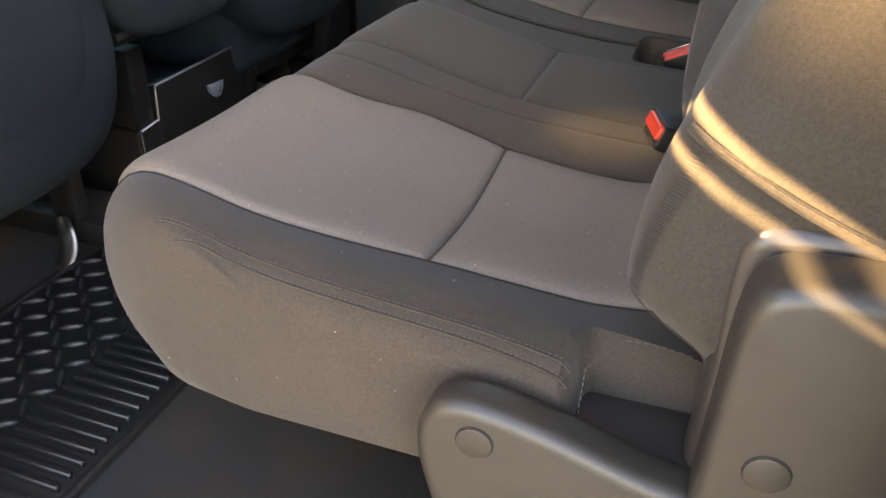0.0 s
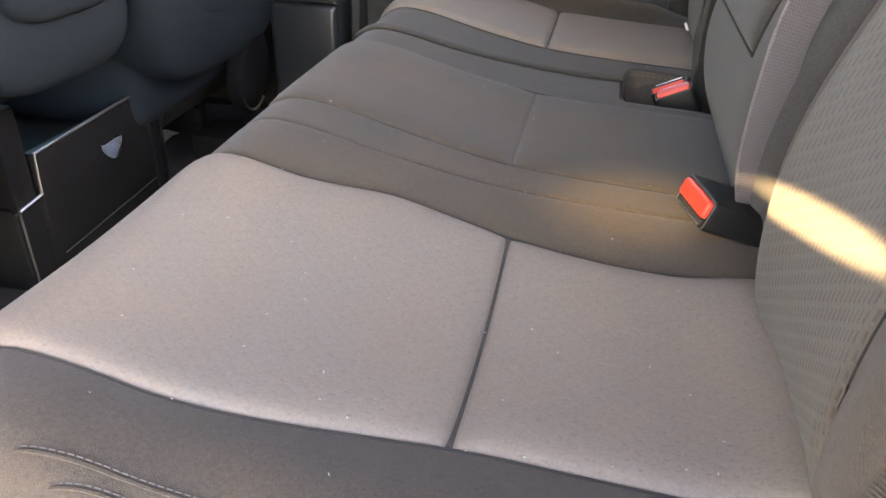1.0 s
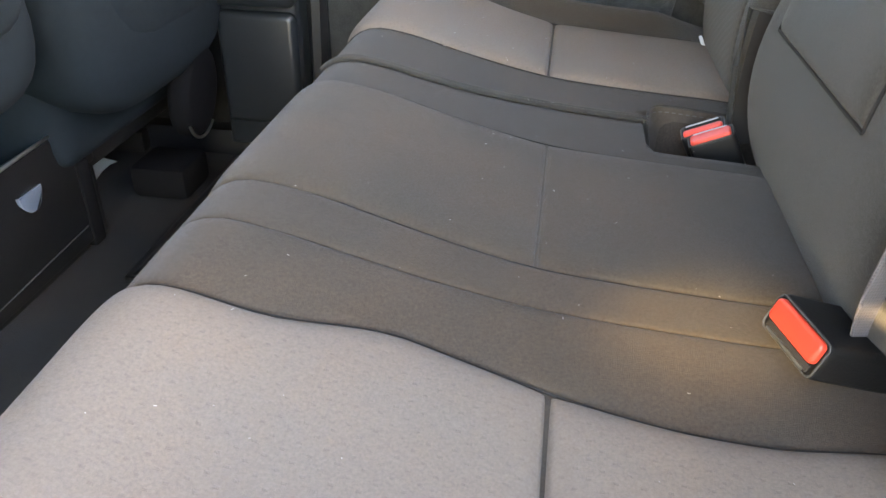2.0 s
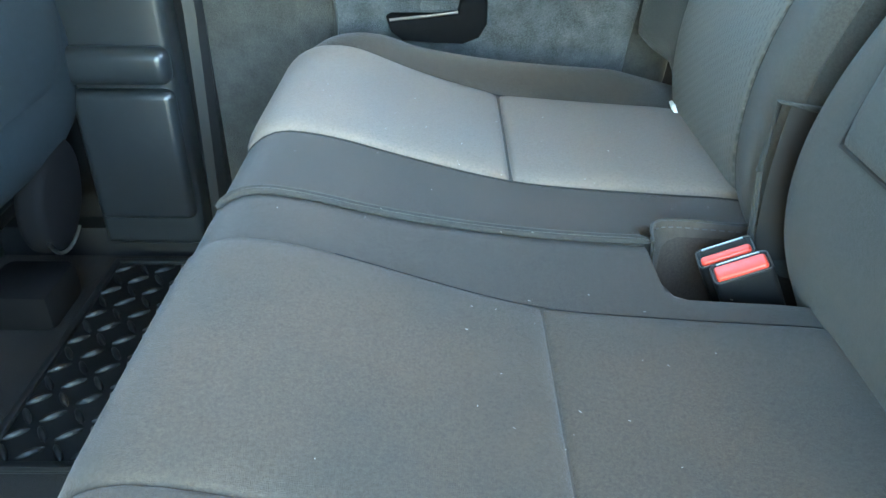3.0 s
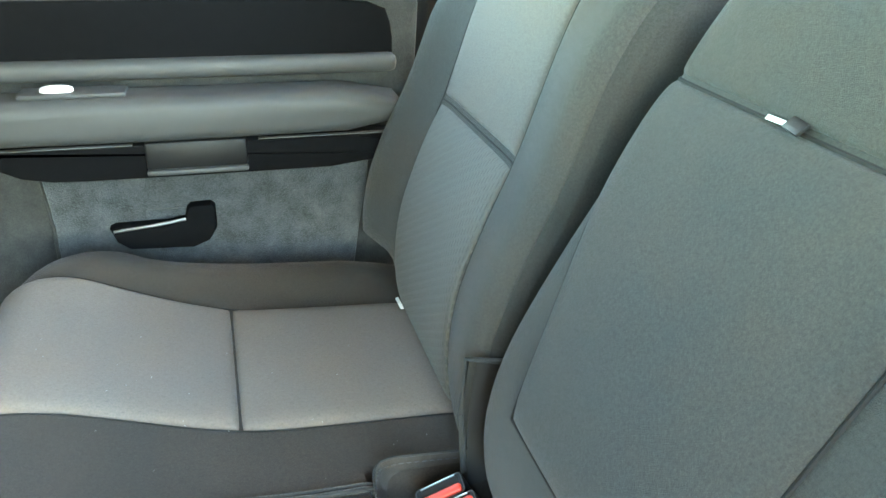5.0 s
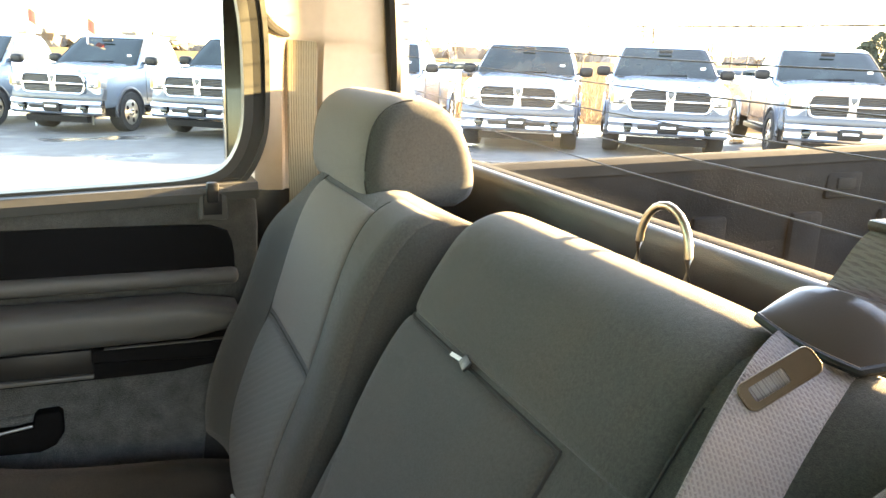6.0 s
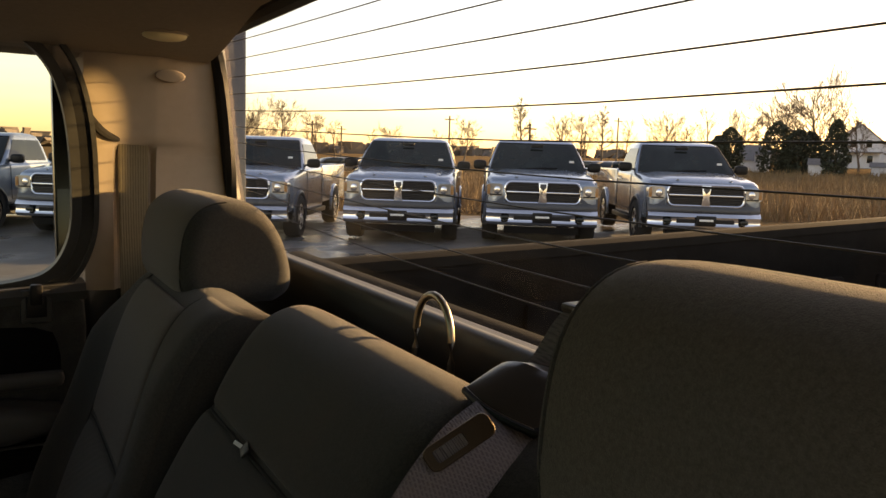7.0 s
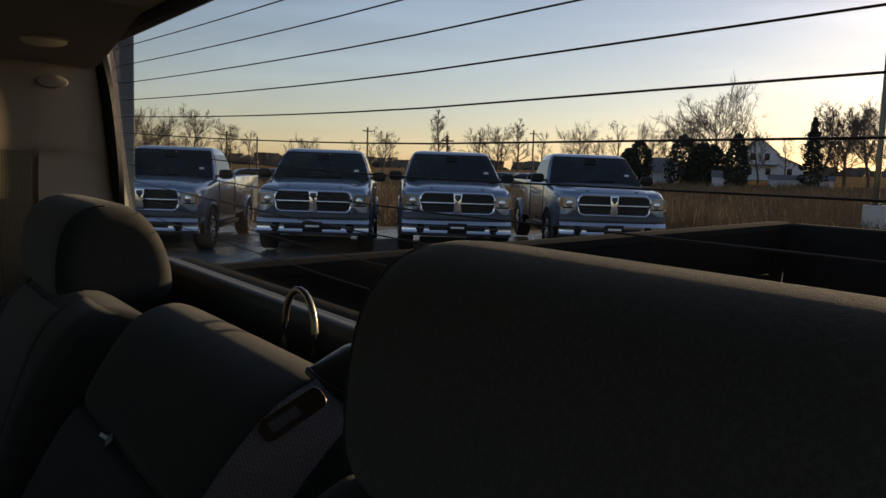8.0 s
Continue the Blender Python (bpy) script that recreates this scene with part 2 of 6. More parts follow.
M = {
    "dark_cloth": twill("dark_cloth", (0.038, 0.039, 0.038), (0.046, 0.042, 0.038)),
    # cushion cloths are tinted browner than the backrests' to carry warmer light
    "cushion_cloth": twill("cushion_cloth", (0.046, 0.0395, 0.0335), (0.058, 0.0455, 0.0365)),
    "seat_cloth": twill("seat_cloth", (0.054, 0.046, 0.038), (0.070, 0.053, 0.040)),
    "mid_cloth": twill("mid_cloth", (0.050, 0.050, 0.048), (0.062, 0.054, 0.047)),
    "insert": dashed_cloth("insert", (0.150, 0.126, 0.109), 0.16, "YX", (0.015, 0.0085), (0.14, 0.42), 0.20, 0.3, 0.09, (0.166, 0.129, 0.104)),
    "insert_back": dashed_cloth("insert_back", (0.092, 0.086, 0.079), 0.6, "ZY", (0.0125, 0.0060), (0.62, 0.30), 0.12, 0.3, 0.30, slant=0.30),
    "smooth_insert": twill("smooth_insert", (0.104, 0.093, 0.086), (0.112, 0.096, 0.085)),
    "pocket": material("pocket", (0.075, 0.060, 0.050), 0.95, 0, 0.25, 120, 0.6, 900, 0.002, 0.1, blotch=25, spec=0.2),
    "guide_plastic": material("guide_plastic", (0.035, 0.030, 0.028), 0.30, 0, 0.1, 50, 0.2, 900, 0.0004),
    "thread": material("thread", (0.075, 0.070, 0.066), 0.85),
    # the strip's extra brown stands for warm sunlight bounced on to it
    "strip_cloth": twill("strip_cloth", (0.054, 0.045, 0.037), (0.074, 0.054, 0.039)),
    "lint": material("lint", (0.40, 0.39, 0.37), 0.9),
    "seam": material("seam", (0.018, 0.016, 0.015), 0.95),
    "carpet": material("carpet", (0.020, 0.020, 0.020), 1.0, 0, 0.65, 420, 1.0, 900, 0.006, 0.1, spec=0.1, dusty=(0.036, 0.026, 0.019)),
    "door_carpet": material("door_carpet", (0.056, 0.060, 0.062), 0.98, 0, 0.75, 420, 1.0, 520, 0.006, 0.2, blotch=28),
    "door_panel": material("door_panel", (0.037, 0.036, 0.033), 0.85, 0, 0.45, 380, 0.8, 500, 0.003, blotch=40),
    "black_plastic": material("black_plastic", (0.0075, 0.0075, 0.008), 0.45, 0, 0.15, 60, 0.4, 700, 0.0008, spec=0.25),
    "matte_black": material("matte_black", (0.005, 0.005, 0.0055), 0.85, 0, 0.2, 60, spec=0.06),
    "pillar_plastic": material("pillar_plastic", (0.014, 0.016, 0.018), 0.30, 0, 0.15, 60, 0.25, 700, 0.0006),
    "rubber": material("rubber", (0.008, 0.008, 0.0085), 0.5, 0, 0.3, 60, 0.3, 500, 0.001),
    "grey_plastic": material("grey_plastic", (0.033, 0.029, 0.025), 0.38, 0, 0.15, 50, 0.35, 900, 0.0006),
    "mid_plastic": material("mid_plastic", (0.046, 0.046, 0.045), 0.56, 0, 0.1, 60, 0.4, 800, 0.0008),
    "beige": material("beige", (0.36, 0.29, 0.23), 0.75, 0, 0.06, 60, 0.25, 500, 0.0006),
    "headliner": material("headliner", (0.30, 0.25, 0.20), 0.95, 0, 0.1, 120, 0.4, 700, 0.001),
    "webbing": dashed_cloth("webbing", (0.135, 0.120, 0.123), 0.5, "ZX", (0.0030, 0.0027), (0.66, 0.5), 0.10, 0.2, 0.26, slant=0.35),
    "pillar_webbing": dashed_cloth("pillar_webbing", (0.20, 0.165, 0.11), 0.6, "ZX", (0.05, 0.0045), (0.98, 0.5), 0.05, 0.2, 0.25),
    "bronze": material("bronze", (0.110, 0.085, 0.058), 0.38, 1.0, 0.15),
    "loop_metal": material("loop_metal", (0.32, 0.28, 0.22), 0.35, 1.0, 0.15),
    # greyer than the bed liner, to carry sunlight on the rail's top
    "rail_cap": material("rail_cap", (0.014, 0.014, 0.0135), 0.9, 0, 0.3, 20, 0.4, 160, 0.001, spec=0.05),
    "steel": material("steel", (0.55, 0.55, 0.54), 0.28, 1.0, 0.1),
    "chrome": material("chrome", (0.74, 0.74, 0.76), 0.12, 1.0, 0.05),
    "red": material("red", (0.75, 0.06, 0.035), 0.4, 0, 0.06),
    "white": material("white", (0.75, 0.75, 0.74), 0.6, 0, 0.08),
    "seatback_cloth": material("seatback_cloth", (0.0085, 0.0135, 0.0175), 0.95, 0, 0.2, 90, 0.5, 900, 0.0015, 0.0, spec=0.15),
    "bed_liner": material("bed_liner", (0.009, 0.0092, 0.0094), 0.9, 0, 0.4, 20, 0.5, 160, 0.002, spec=0.06),
    "truck_black": material("truck_black", (0.012, 0.012, 0.013), 0.25, 0, 0.1, coat=0.6),
    # silver shifted blue: the sky's reflection is partly in this colour
    "silver": material("silver", (0.25, 0.315, 0.40), 0.26, 0.6, 0.05, 8, coat=0.8),
    "lower_grey": material("lower_grey", (0.06, 0.065, 0.075), 0.4, 0.3, 0.1),
    "tyre": material("tyre", (0.02, 0.02, 0.02), 0.85, 0, 0.2, 30, 0.5, 60, 0.005),
    "lens": material("lens", (0.55, 0.55, 0.53), 0.12, 0.7, 0.25, 25),
    "amber": material("amber", (0.42, 0.20, 0.08), 0.2),
    "dark_glass": material("dark_glass", (0.012, 0.017, 0.016), 0.06, 0, 0.5, 3, spec=0.4),
    "asphalt": material("asphalt", (0.095, 0.092, 0.088), 0.75, 0, 0.35, 3.0, 0.5, 60, 0.01, blotch=0.25, spec=0.25),
    "field": material("field", (0.15, 0.105, 0.06), 0.98, 0, 0.4, 1.2, 1.0, 8, 0.2, blotch=0.06, spec=0.0),
    "grass": material("grass", (0.19, 0.125, 0.065), 0.95, 0, 0.4, 0.8, blotch=0.1),
    "bark": material("bark", (0.10, 0.08, 0.062), 0.95, 0, 0.3, 5),
    "evergreen": material("evergreen", (0.028, 0.036, 0.022), 0.95, 0, 0.4, 2),
    "house_white": material("house_white", (0.62, 0.63, 0.66), 0.7, 0, 0.08, 1),
    "roof": material("roof", (0.16, 0.15, 0.15), 0.85, 0, 0.2, 2),
    "far_woods": material("far_woods", (0.13, 0.105, 0.085), 1.0, 0, 0.3, 0.1, blotch=0.02),
    "concrete": material("concrete", (0.5, 0.49, 0.47), 0.85, 0, 0.15, 6),
    "lamp_lens": emitter("lamp_lens", (0.9, 0.78, 0.5), 0.0),
    "pane": glass("pane", base=0.008, dust=0.0003, gain=0.55),
    "tinted": glass("tinted", (0.24, 0.32, 0.33)),
    "door_pane": glass("door_pane", (0.78, 0.83, 0.81), base=0.006, gain=0.5),
    "windscreen": glass("windscreen", (0.55, 0.77, 0.79)),
    "heater": material("heater", (0.03, 0.026, 0.022), 0.6),
}

# the lot is damp: smoother dark patches among dry ones
t_lot = M["asphalt"].node_tree
wet, wet_r, wet_c = (t_lot.nodes.new("ShaderNode" + k) for k in ("TexNoise", "MapRange", "TexCoord"))
wet.inputs["Scale"].default_value, wet.inputs["Detail"].default_value = 0.30, 4
wet_r.inputs[1].default_value, wet_r.inputs[2].default_value = 0.50, 0.60
wet_r.inputs[3].default_value, wet_r.inputs[4].default_value = 0.75, 0.10
t_lot.links.new(wet_c.outputs["Object"], wet.inputs["Vector"]), t_lot.links.new(wet.outputs[0], wet_r.inputs[0])
t_lot.links.new(wet_r.outputs[0], t_lot.nodes["Principled BSDF"].inputs["Roughness"])


# ---- building helpers ----
ORIGIN = {}


def thing(name, base, label, category, group="", kind=""):
    ob = new(name)
    ob.empty_display_size = 0.05
    ob.location = base
    ORIGIN[ob] = Vector(base)
    return tagged(ob, label, category, group, kind)


def part(name, bm, mat, parent=None, label="", smooth=True):
    """Link a bmesh, in world coordinates, as one mesh object under parent."""
    me = bpy.data.meshes.new(name)
    o = ORIGIN.get(parent, Vector((0, 0, 0)))
    bmesh.ops.translate(bm, verts=bm.verts, vec=-o)
    bmesh.ops.recalc_face_normals(bm, faces=bm.faces)
    for f in bm.faces:
        f.smooth = smooth
    bm.to_mesh(me)
    bm.free()
    me.materials.append(M[mat] if isinstance(mat, str) else mat)
    if smooth:
        me.set_sharp_from_angle(angle=radians(42))
    ob = new(name, me)
    ORIGIN[ob] = o
    if parent is not None:
        ob.parent = parent
    else:
        ORIGIN[ob] = Vector((0, 0, 0))
    return tagged(ob, label)


def box(x0, x1, y0, y1, z0, z1, bevel=0.004, bm=None, turn=None, seg=2):
    """A bevelled block; turn: a matrix about its middle."""
    bm = bm or bmesh.new()
    c = Vector(((x0 + x1) / 2, (y0 + y1) / 2, (z0 + z1) / 2))
    m = Matrix.Translation(c) @ (turn or Matrix()) @ Matrix.Diagonal((abs(x1 - x0), abs(y1 - y0), abs(z1 - z0), 1))
    vs = bmesh.ops.create_cube(bm, size=1, matrix=m)["verts"]
    if bevel:
        es = {e for v in vs for e in v.link_edges}
        bmesh.ops.bevel(bm, geom=list(es), offset=bevel, segments=seg, profile=0.5, affect="EDGES")
    return bm


def rot(rx=0, ry=0, rz=0):
    return pose(0, 0, 0, rx, ry, rz)


def grid(points, bm=None, closed=False):
    """A mesh over rows of points."""
    bm = bm or bmesh.new()
    rows = [[bm.verts.new(p) for p in row] for row in points]
    for a, b in zip(rows, rows[1:]):
        n = len(a)
        for i in range(n if closed else n - 1):
            j = (i + 1) % n
            bm.faces.new((a[i], a[j], b[j], b[i]))
    return bm, rows


def loft(rings, bm=None, caps=True):
    bm, rows = grid(rings, bm, closed=True)
    if caps:
        bm.faces.new(rows[0][::-1])
        bm.faces.new(rows[-1])
    return bm


def tube(path, r, bm=None, sides=8, closed=False, flat=1.0):
    """A round bar along a path; r may be a list of radii."""
    bm = bm or bmesh.new()
    pts = [Vector(p) for p in path]
    n = len(pts)
    rr = r if isinstance(r, (list, tuple)) else [r] * n
    rings, up = [], Vector((0, 0, 1))
    for i, p in enumerate(pts):
        d = (pts[(i + 1) % n] - pts[i - 1]) if closed else (pts[min(i + 1, n - 1)] - pts[max(i - 1, 0)])
        d.normalize()
        a = d.cross(up)
        if a.length < 1e-3:
            a = d.cross(Vector((1, 0, 0)))
        a.normalize()
        b = a.cross(d)
        rings.append([p + rr[i] * (a * math.cos(k * math.tau / sides) + b * flat * math.sin(k * math.tau / sides)) for k in range(sides)])
    if closed:
        rings.append(rings[0])
        loft(rings, bm, caps=False)
        bmesh.ops.remove_doubles(bm, verts=bm.verts, dist=1e-5)
    else:
        loft(rings, bm)
    return bm


def rounded(points, times=2):
    """Cut the corners of an open line, ends kept."""
    for _ in range(times):
        out = [points[0]]
        for a, b in zip(points, points[1:]):
            out += [tuple(0.75 * p + 0.25 * q for p, q in zip(a, b)), tuple(0.25 * p + 0.75 * q for p, q in zip(a, b))]
        points = out + [points[-1]]
    return points


def slab(outline, axis, a, b, bevel=0.003, bm=None, seg=2):
    """An outline of (u, v) pushed from a to b along an axis; x: (y, z), y: (x, z), z: (x, y)."""
    bm = bm or bmesh.new()
    put = {"x": lambda u, v, w: (w, u, v), "y": lambda u, v, w: (u, w, v), "z": lambda u, v, w: (u, v, w)}[axis]
    lo = [bm.verts.new(put(u, v, a)) for u, v in outline]
    hi = [bm.verts.new(put(u, v, b)) for u, v in outline]
    n = len(lo)
    faces = [bm.faces.new(lo[::-1]), bm.faces.new(hi)]
    for i in range(n):
        faces.append(bm.faces.new((lo[i], lo[(i + 1) % n], hi[(i + 1) % n], hi[i])))
    bmesh.ops.recalc_face_normals(bm, faces=faces)
    if bevel:
        es = [e for f in faces[:2] for e in f.edges]
        bmesh.ops.bevel(bm, geom=es, offset=bevel, segments=seg, profile=0.5, affect="EDGES")
    return bm


def round_rect(u0, u1, v0, v1, r, n=5):
    out = []
    for cu, cv, a in ((u1 - r, v1 - r, 0), (u0 + r, v1 - r, 90), (u0 + r, v0 + r, 180), (u1 - r, v0 + r, 270)):
        out += [(cu + r * math.cos(radians(a + 90 * k / n)), cv + r * math.sin(radians(a + 90 * k / n))) for k in range(n + 1)]
    return out


def ellipsoid(c, rx, ry, rz, power=2.6, nu=20, nv=14, bend=None):
    """A soft pillow-like solid."""
    f = lambda v: math.copysign(abs(v) ** (2 / power), v)
    rings = []
    for j in range(nv + 1):
        b = -math.pi / 2 + math.pi * (j + 0.001) / (nv + 0.002)
        ring = []
        for i in range(nu):
            a = math.tau * i / nu
            p = Vector((rx * f(math.cos(b)) * f(math.cos(a)), ry * f(math.cos(b)) * f(math.sin(a)), rz * f(math.sin(b))))
            ring.append(Vector(c) + (bend(p) if bend else p))
        rings.append(ring)
    return loft(rings)


def smooth01(v):
    v = max(0.0, min(1.0, v))
    return v * v * (3 - 2 * v)


# ---- the rear bench ----
YC = 0.80   # middle of the cab


class Line:
    """A smooth open line of (x, z), read by its share of length."""

    def __init__(self, points):
        self.p = np.array(rounded(points, 3))
        self.s = np.r_[0, np.cumsum(np.hypot(*np.diff(self.p, axis=0).T))]
        self.s /= self.s[-1]

    def __call__(self, s):
        return np.array([np.interp(s, self.s, self.p[:, 0]), np.interp(s, self.s, self.p[:, 1])])

    def share(self, x=None, z=None):
        """The share at which x (from the start) or z is first passed."""
        col, v = (self.p[:, 0], x) if x is not None else (self.p[:, 1], z)
        i = int(np.argmax(np.sign(col - v) != np.sign(col[0] - v)))
        f = (v - col[i - 1]) / (col[i] - col[i - 1])
        return float(self.s[i - 1] + f * (self.s[i] - self.s[i - 1]))


TOP = Line([(0.37, 0.895), (0.32, 0.915), (0.2, 0.921), (0.05, 0.933), (-0.08, 0.954), (-0.16, 0.976), (-0.215, 0.982),
            (-0.252, 0.952), (-0.264, 0.90), (-0.256, 0.85), (-0.222, 0.803)])


def bolster(y):
    """Outer bolsters stand above the cushion's middle, the near place is lowered to fit the camera's view."""
    return 0.012 * math.exp(-((y - 0.12) / 0.05) ** 2) + 0.027 * math.exp(-((y - 1.47) / 0.055) ** 2) - 0.030 * math.exp(-((y - 0.32) / 0.17) ** 2)


def cushion_at(s, y, side=None):
    """A point of the cushion's skin. side: (edge y, +1/-1 inwards) of the rounded outer end."""
    x, z = TOP(s)
    w = smooth01((0.34 - x) / 0.12) * smooth01((x + 0.28) / 0.14)
    z += bolster(y) * w * (1.0 if z > 0.9 else 0.0)
    # pocket for the middle buckles, and the cut-out beside the hinge
    z -= 0.085 * smooth01((x - 0.178) / 0.016) * smooth01((y - 0.914) / 0.028) * smooth01((1.036 - y) / 0.012)
    z -= 0.12 * smooth01((x - 0.232) / 0.030) * smooth01((0.128 - y) / 0.026)
    if side:
        d = (y - side[0]) * side[1]
        if d < 0.13:
            r = 0.13
            fx = r * (1 - math.sqrt(max(0.0, 1 - ((r - d) / r) ** 2)))
            x += fx * smooth01((0.02 - x) / 0.26)
        if d < 0.03 and z > 0.84:
            r = 0.03
            z -= r * (1 - math.sqrt(max(0.0, 1 - ((r - d) / r) ** 2)))
    return np.array([x, y, z])


ON_CUSHION = []


def skin_offset(fn, s, y, h, e=0.004):
    p = fn(s, y)
    n = np.cross(fn(min(s + e, 1), y) - fn(max(s - e, 0), y), fn(s, y + e) - fn(s, y - e))
    n /= (np.linalg.norm(n) + 1e-9) * (-1 if fn in ON_CUSHION else 1)
    return p + h * n


def panel(fn, s0, s1, y0, y1, puff, sign=1, ns=34, ny=30, sink=0.006):
    """A puffed cloth panel on a skin. y0 and y1 may be functions of the share."""
    f0 = y0 if callable(y0) else (lambda s: y0)
    f1 = y1 if callable(y1) else (lambda s: y1)
    rows = []
    for i in range(ns + 1):
        a = 2 * i / ns - 1
        a = math.sin(a * math.pi / 2)
        s = s0 + (s1 - s0) * (a + 1) / 2
        row = []
        for j in range(ny + 1):
            b = 2 * j / ny - 1
            b = math.sin(b * math.pi / 2)
            y = f0(s) + (f1(s) - f0(s)) * (b + 1) / 2
            h = puff * (1 - abs(a) ** 8) ** 0.5 * (1 - abs(b) ** 8) ** 0.5 - sink * max(abs(a) ** 90, abs(b) ** 90)
            row.append(skin_offset(fn, s, y, sign * h))
        rows.append(row)
    return grid(rows)[0]


def seam_path(fn, pts, h, sign=1, n=30):
    """Points along a line of (share, y) on a skin."""
    pts = np.array(rounded(pts, 3) if len(pts) > 2 else pts)
    t = np.r_[0, np.cumsum(np.hypot(*np.diff(pts, axis=0).T))]
    u = np.linspace(0, t[-1], n)
    return [skin_offset(fn, np.interp(v, t, pts[:, 0]), np.interp(v, t, pts[:, 1]), sign * h) for v in u]


def stitches(path, length=0.0032, gap=0.0018, r=0.0005, lift=0.0, bm=None):
    """A row of short threads along a path."""
    bm = bm or bmesh.new()
    p = np.array([tuple(q) for q in path])
    t = np.r_[0, np.cumsum(np.linalg.norm(np.diff(p, axis=0), axis=1))]
    v = 0.0
    while v + length < t[-1]:
        at = lambda q: Vector([np.interp(q, t, p[:, k]) for k in range(3)])
        tube([at(v), at(v + length / 2) + Vector((0, 0, lift)), at(v + length)], r, bm, 4)
        v += length + gap
    return bm


def edge_seams(fn, s0, s1, y0, y1, parent, ends=(True, True), r=0.0011, h=0.0006):
    """Dark seam lines round a panel's edge."""
    f0 = y0 if callable(y0) else (lambda s: y0)
    f1 = y1 if callable(y1) else (lambda s: y1)
    ss = np.linspace(s0, s1, 40)
    for f in (f0, f1):
        part("seam", tube([skin_offset(fn, s, f(s), h) for s in ss], r, sides=5), "seam", parent)
    for s, want in zip((s0, s1), ends):
        if want:
            part("seam", tube([skin_offset(fn, s, y, h) for y in np.linspace(f0(s), f1(s), 24)], r, sides=5), "seam", parent)


def cushion_body(y0, y1, near=None, far=None):
    ys = []
    n = 14
    ys += [y0 + 0.13 * (1 - math.cos(math.pi / 2 * k / n)) for k in range(n)] if near else [y0]
    lo, hi = (y0 + 0.13 if near else y0 + 0.012), (y1 - 0.13 if far else y1 - 0.012)
    ys += list(np.linspace(lo, hi, 70))
    ys += [y1 - 0.13 * (1 - math.cos(math.pi / 2 * k / n)) for k in range(n)][::-1] if far else [y1]
    rings = []
    for y in ys:
        side = (y0, 1) if near and y < y0 + 0.1301 else (y1, -1) if far and y > y1 - 0.1301 else None
        ring = [cushion_at(s, y, side) for s in np.linspace(0, 1, 90)]
        if not side and (y in (y0, y1)):
            ring = [p - np.array([0, 0, 0.0025]) * (p[2] > 0.9) + np.array([0.002, 0, 0]) * (p[0] < -0.25) for p in ring]
        x_last = ring[-1][0]
        ring += [np.array([x, y, 0.795]) for x in np.linspace(x_last + 0.05, 0.36, 8)]
        rings.append(ring)
    return loft(rings)


near_side = lambda s, y: cushion_at(s, y, (0.06, 1))
far_side = lambda s, y: cushion_at(s, y, (1.545, -1))
ON_CUSHION += [cushion_at, near_side, far_side]
S = lambda x: TOP.share(x=x)
CREASE = 0.078

# sixty-percent cushion, near and middle places
bench60 = thing("bench_seat", (0.0, 0.5, 0.776), "wide half of a charcoal cloth rear bench with taupe insert", "car seat", "rear bench")
cush60 = part("cushion", cushion_body(0.06, 1.0015, near=True), "cushion_cloth", bench60)
edge_in = lambda s: 0.148 + 0.040 * smooth01((0.62 - s) / 0.30)
near_far_edge = lambda s: 0.505 - 0.045 * smooth01((0.62 - s) / 0.4) - 0.024 * smooth01((s - 0.50) / 0.15)
part("insert_front", panel(near_side, S(CREASE) + 0.0002, 0.80, edge_in, near_far_edge, 0.012), "insert", cush60, "taupe woven insert panel")
part("insert_rear", panel(near_side, 0.03, S(CREASE) - 0.0002, edge_in, near_far_edge, 0.012), "insert", cush60, "taupe woven insert panel")
CREASE = 0.060
mid0 = lambda s: 0.614 + 0.03 * smooth01((s - 0.35) / 0.3)
mid1 = lambda s: 0.876 + 0.038 * smooth01((s - 0.35) / 0.3)
part("middle_front", panel(cushion_at, S(CREASE) + 0.0002, 0.80, mid0, mid1, 0.007, sink=0.002), "seat_cloth", cush60)
part("middle_rear", panel(cushion_at, 0.03, S(CREASE) - 0.0002, mid0, mid1, 0.007, sink=0.002), "seat_cloth", cush60)
strip0 = lambda s: near_far_edge(s) + 0.002
strip1 = lambda s: 0.560 + 0.015 * smooth01((s - 0.35) / 0.3)
part("strip", panel(cushion_at, 0.03, 0.80, strip0, strip1, 0.0035, sink=0.001), "strip_cloth", cush60)
part("strip", panel(cushion_at, 0.03, 0.80, strip1, mid0, 0.003, sink=0.001), "strip_cloth", cush60)
stitch = bmesh.new()
for off in (0.0, 0.010):
    line = [(S(0.236), 0.086), (S(0.20), 0.090), (S(0.133), 0.094), (S(-0.03), 0.091), (S(-0.14), 0.086), (S(-0.20), 0.082)]
    line = seam_path(near_side, [(a, y - 0.008 - off) for a, y in line], 0.0012, n=70)
    part("seam", tube(line, 0.0012, sides=5), "cushion_cloth", cush60)
    stitches([p + np.array([0, 0.003, 0.0008]) for p in line], bm=stitch)
# pleat stitched round the cut-out
stitches([(0.249, 0.062, 0.88), (0.250, 0.062, 0.932), (0.262, 0.09, 0.930), (0.272, 0.122, 0.922), (0.30, 0.126, 0.921), (0.328, 0.126, 0.917)], 0.004, 0.003, 0.0005, bm=stitch)
part("stitching", stitch, "thread", cush60)

CREASE = 0.052
edge_seams(near_side, 0.03, 0.80, edge_in, near_far_edge, cush60, (False, False))
for edge in (mid0, mid1):
    part("seam", tube([skin_offset(cushion_at, a, edge(a), 0.0012) for a in np.linspace(0.05, 0.62, 50)], 0.0006, sides=5), "seam", cush60)
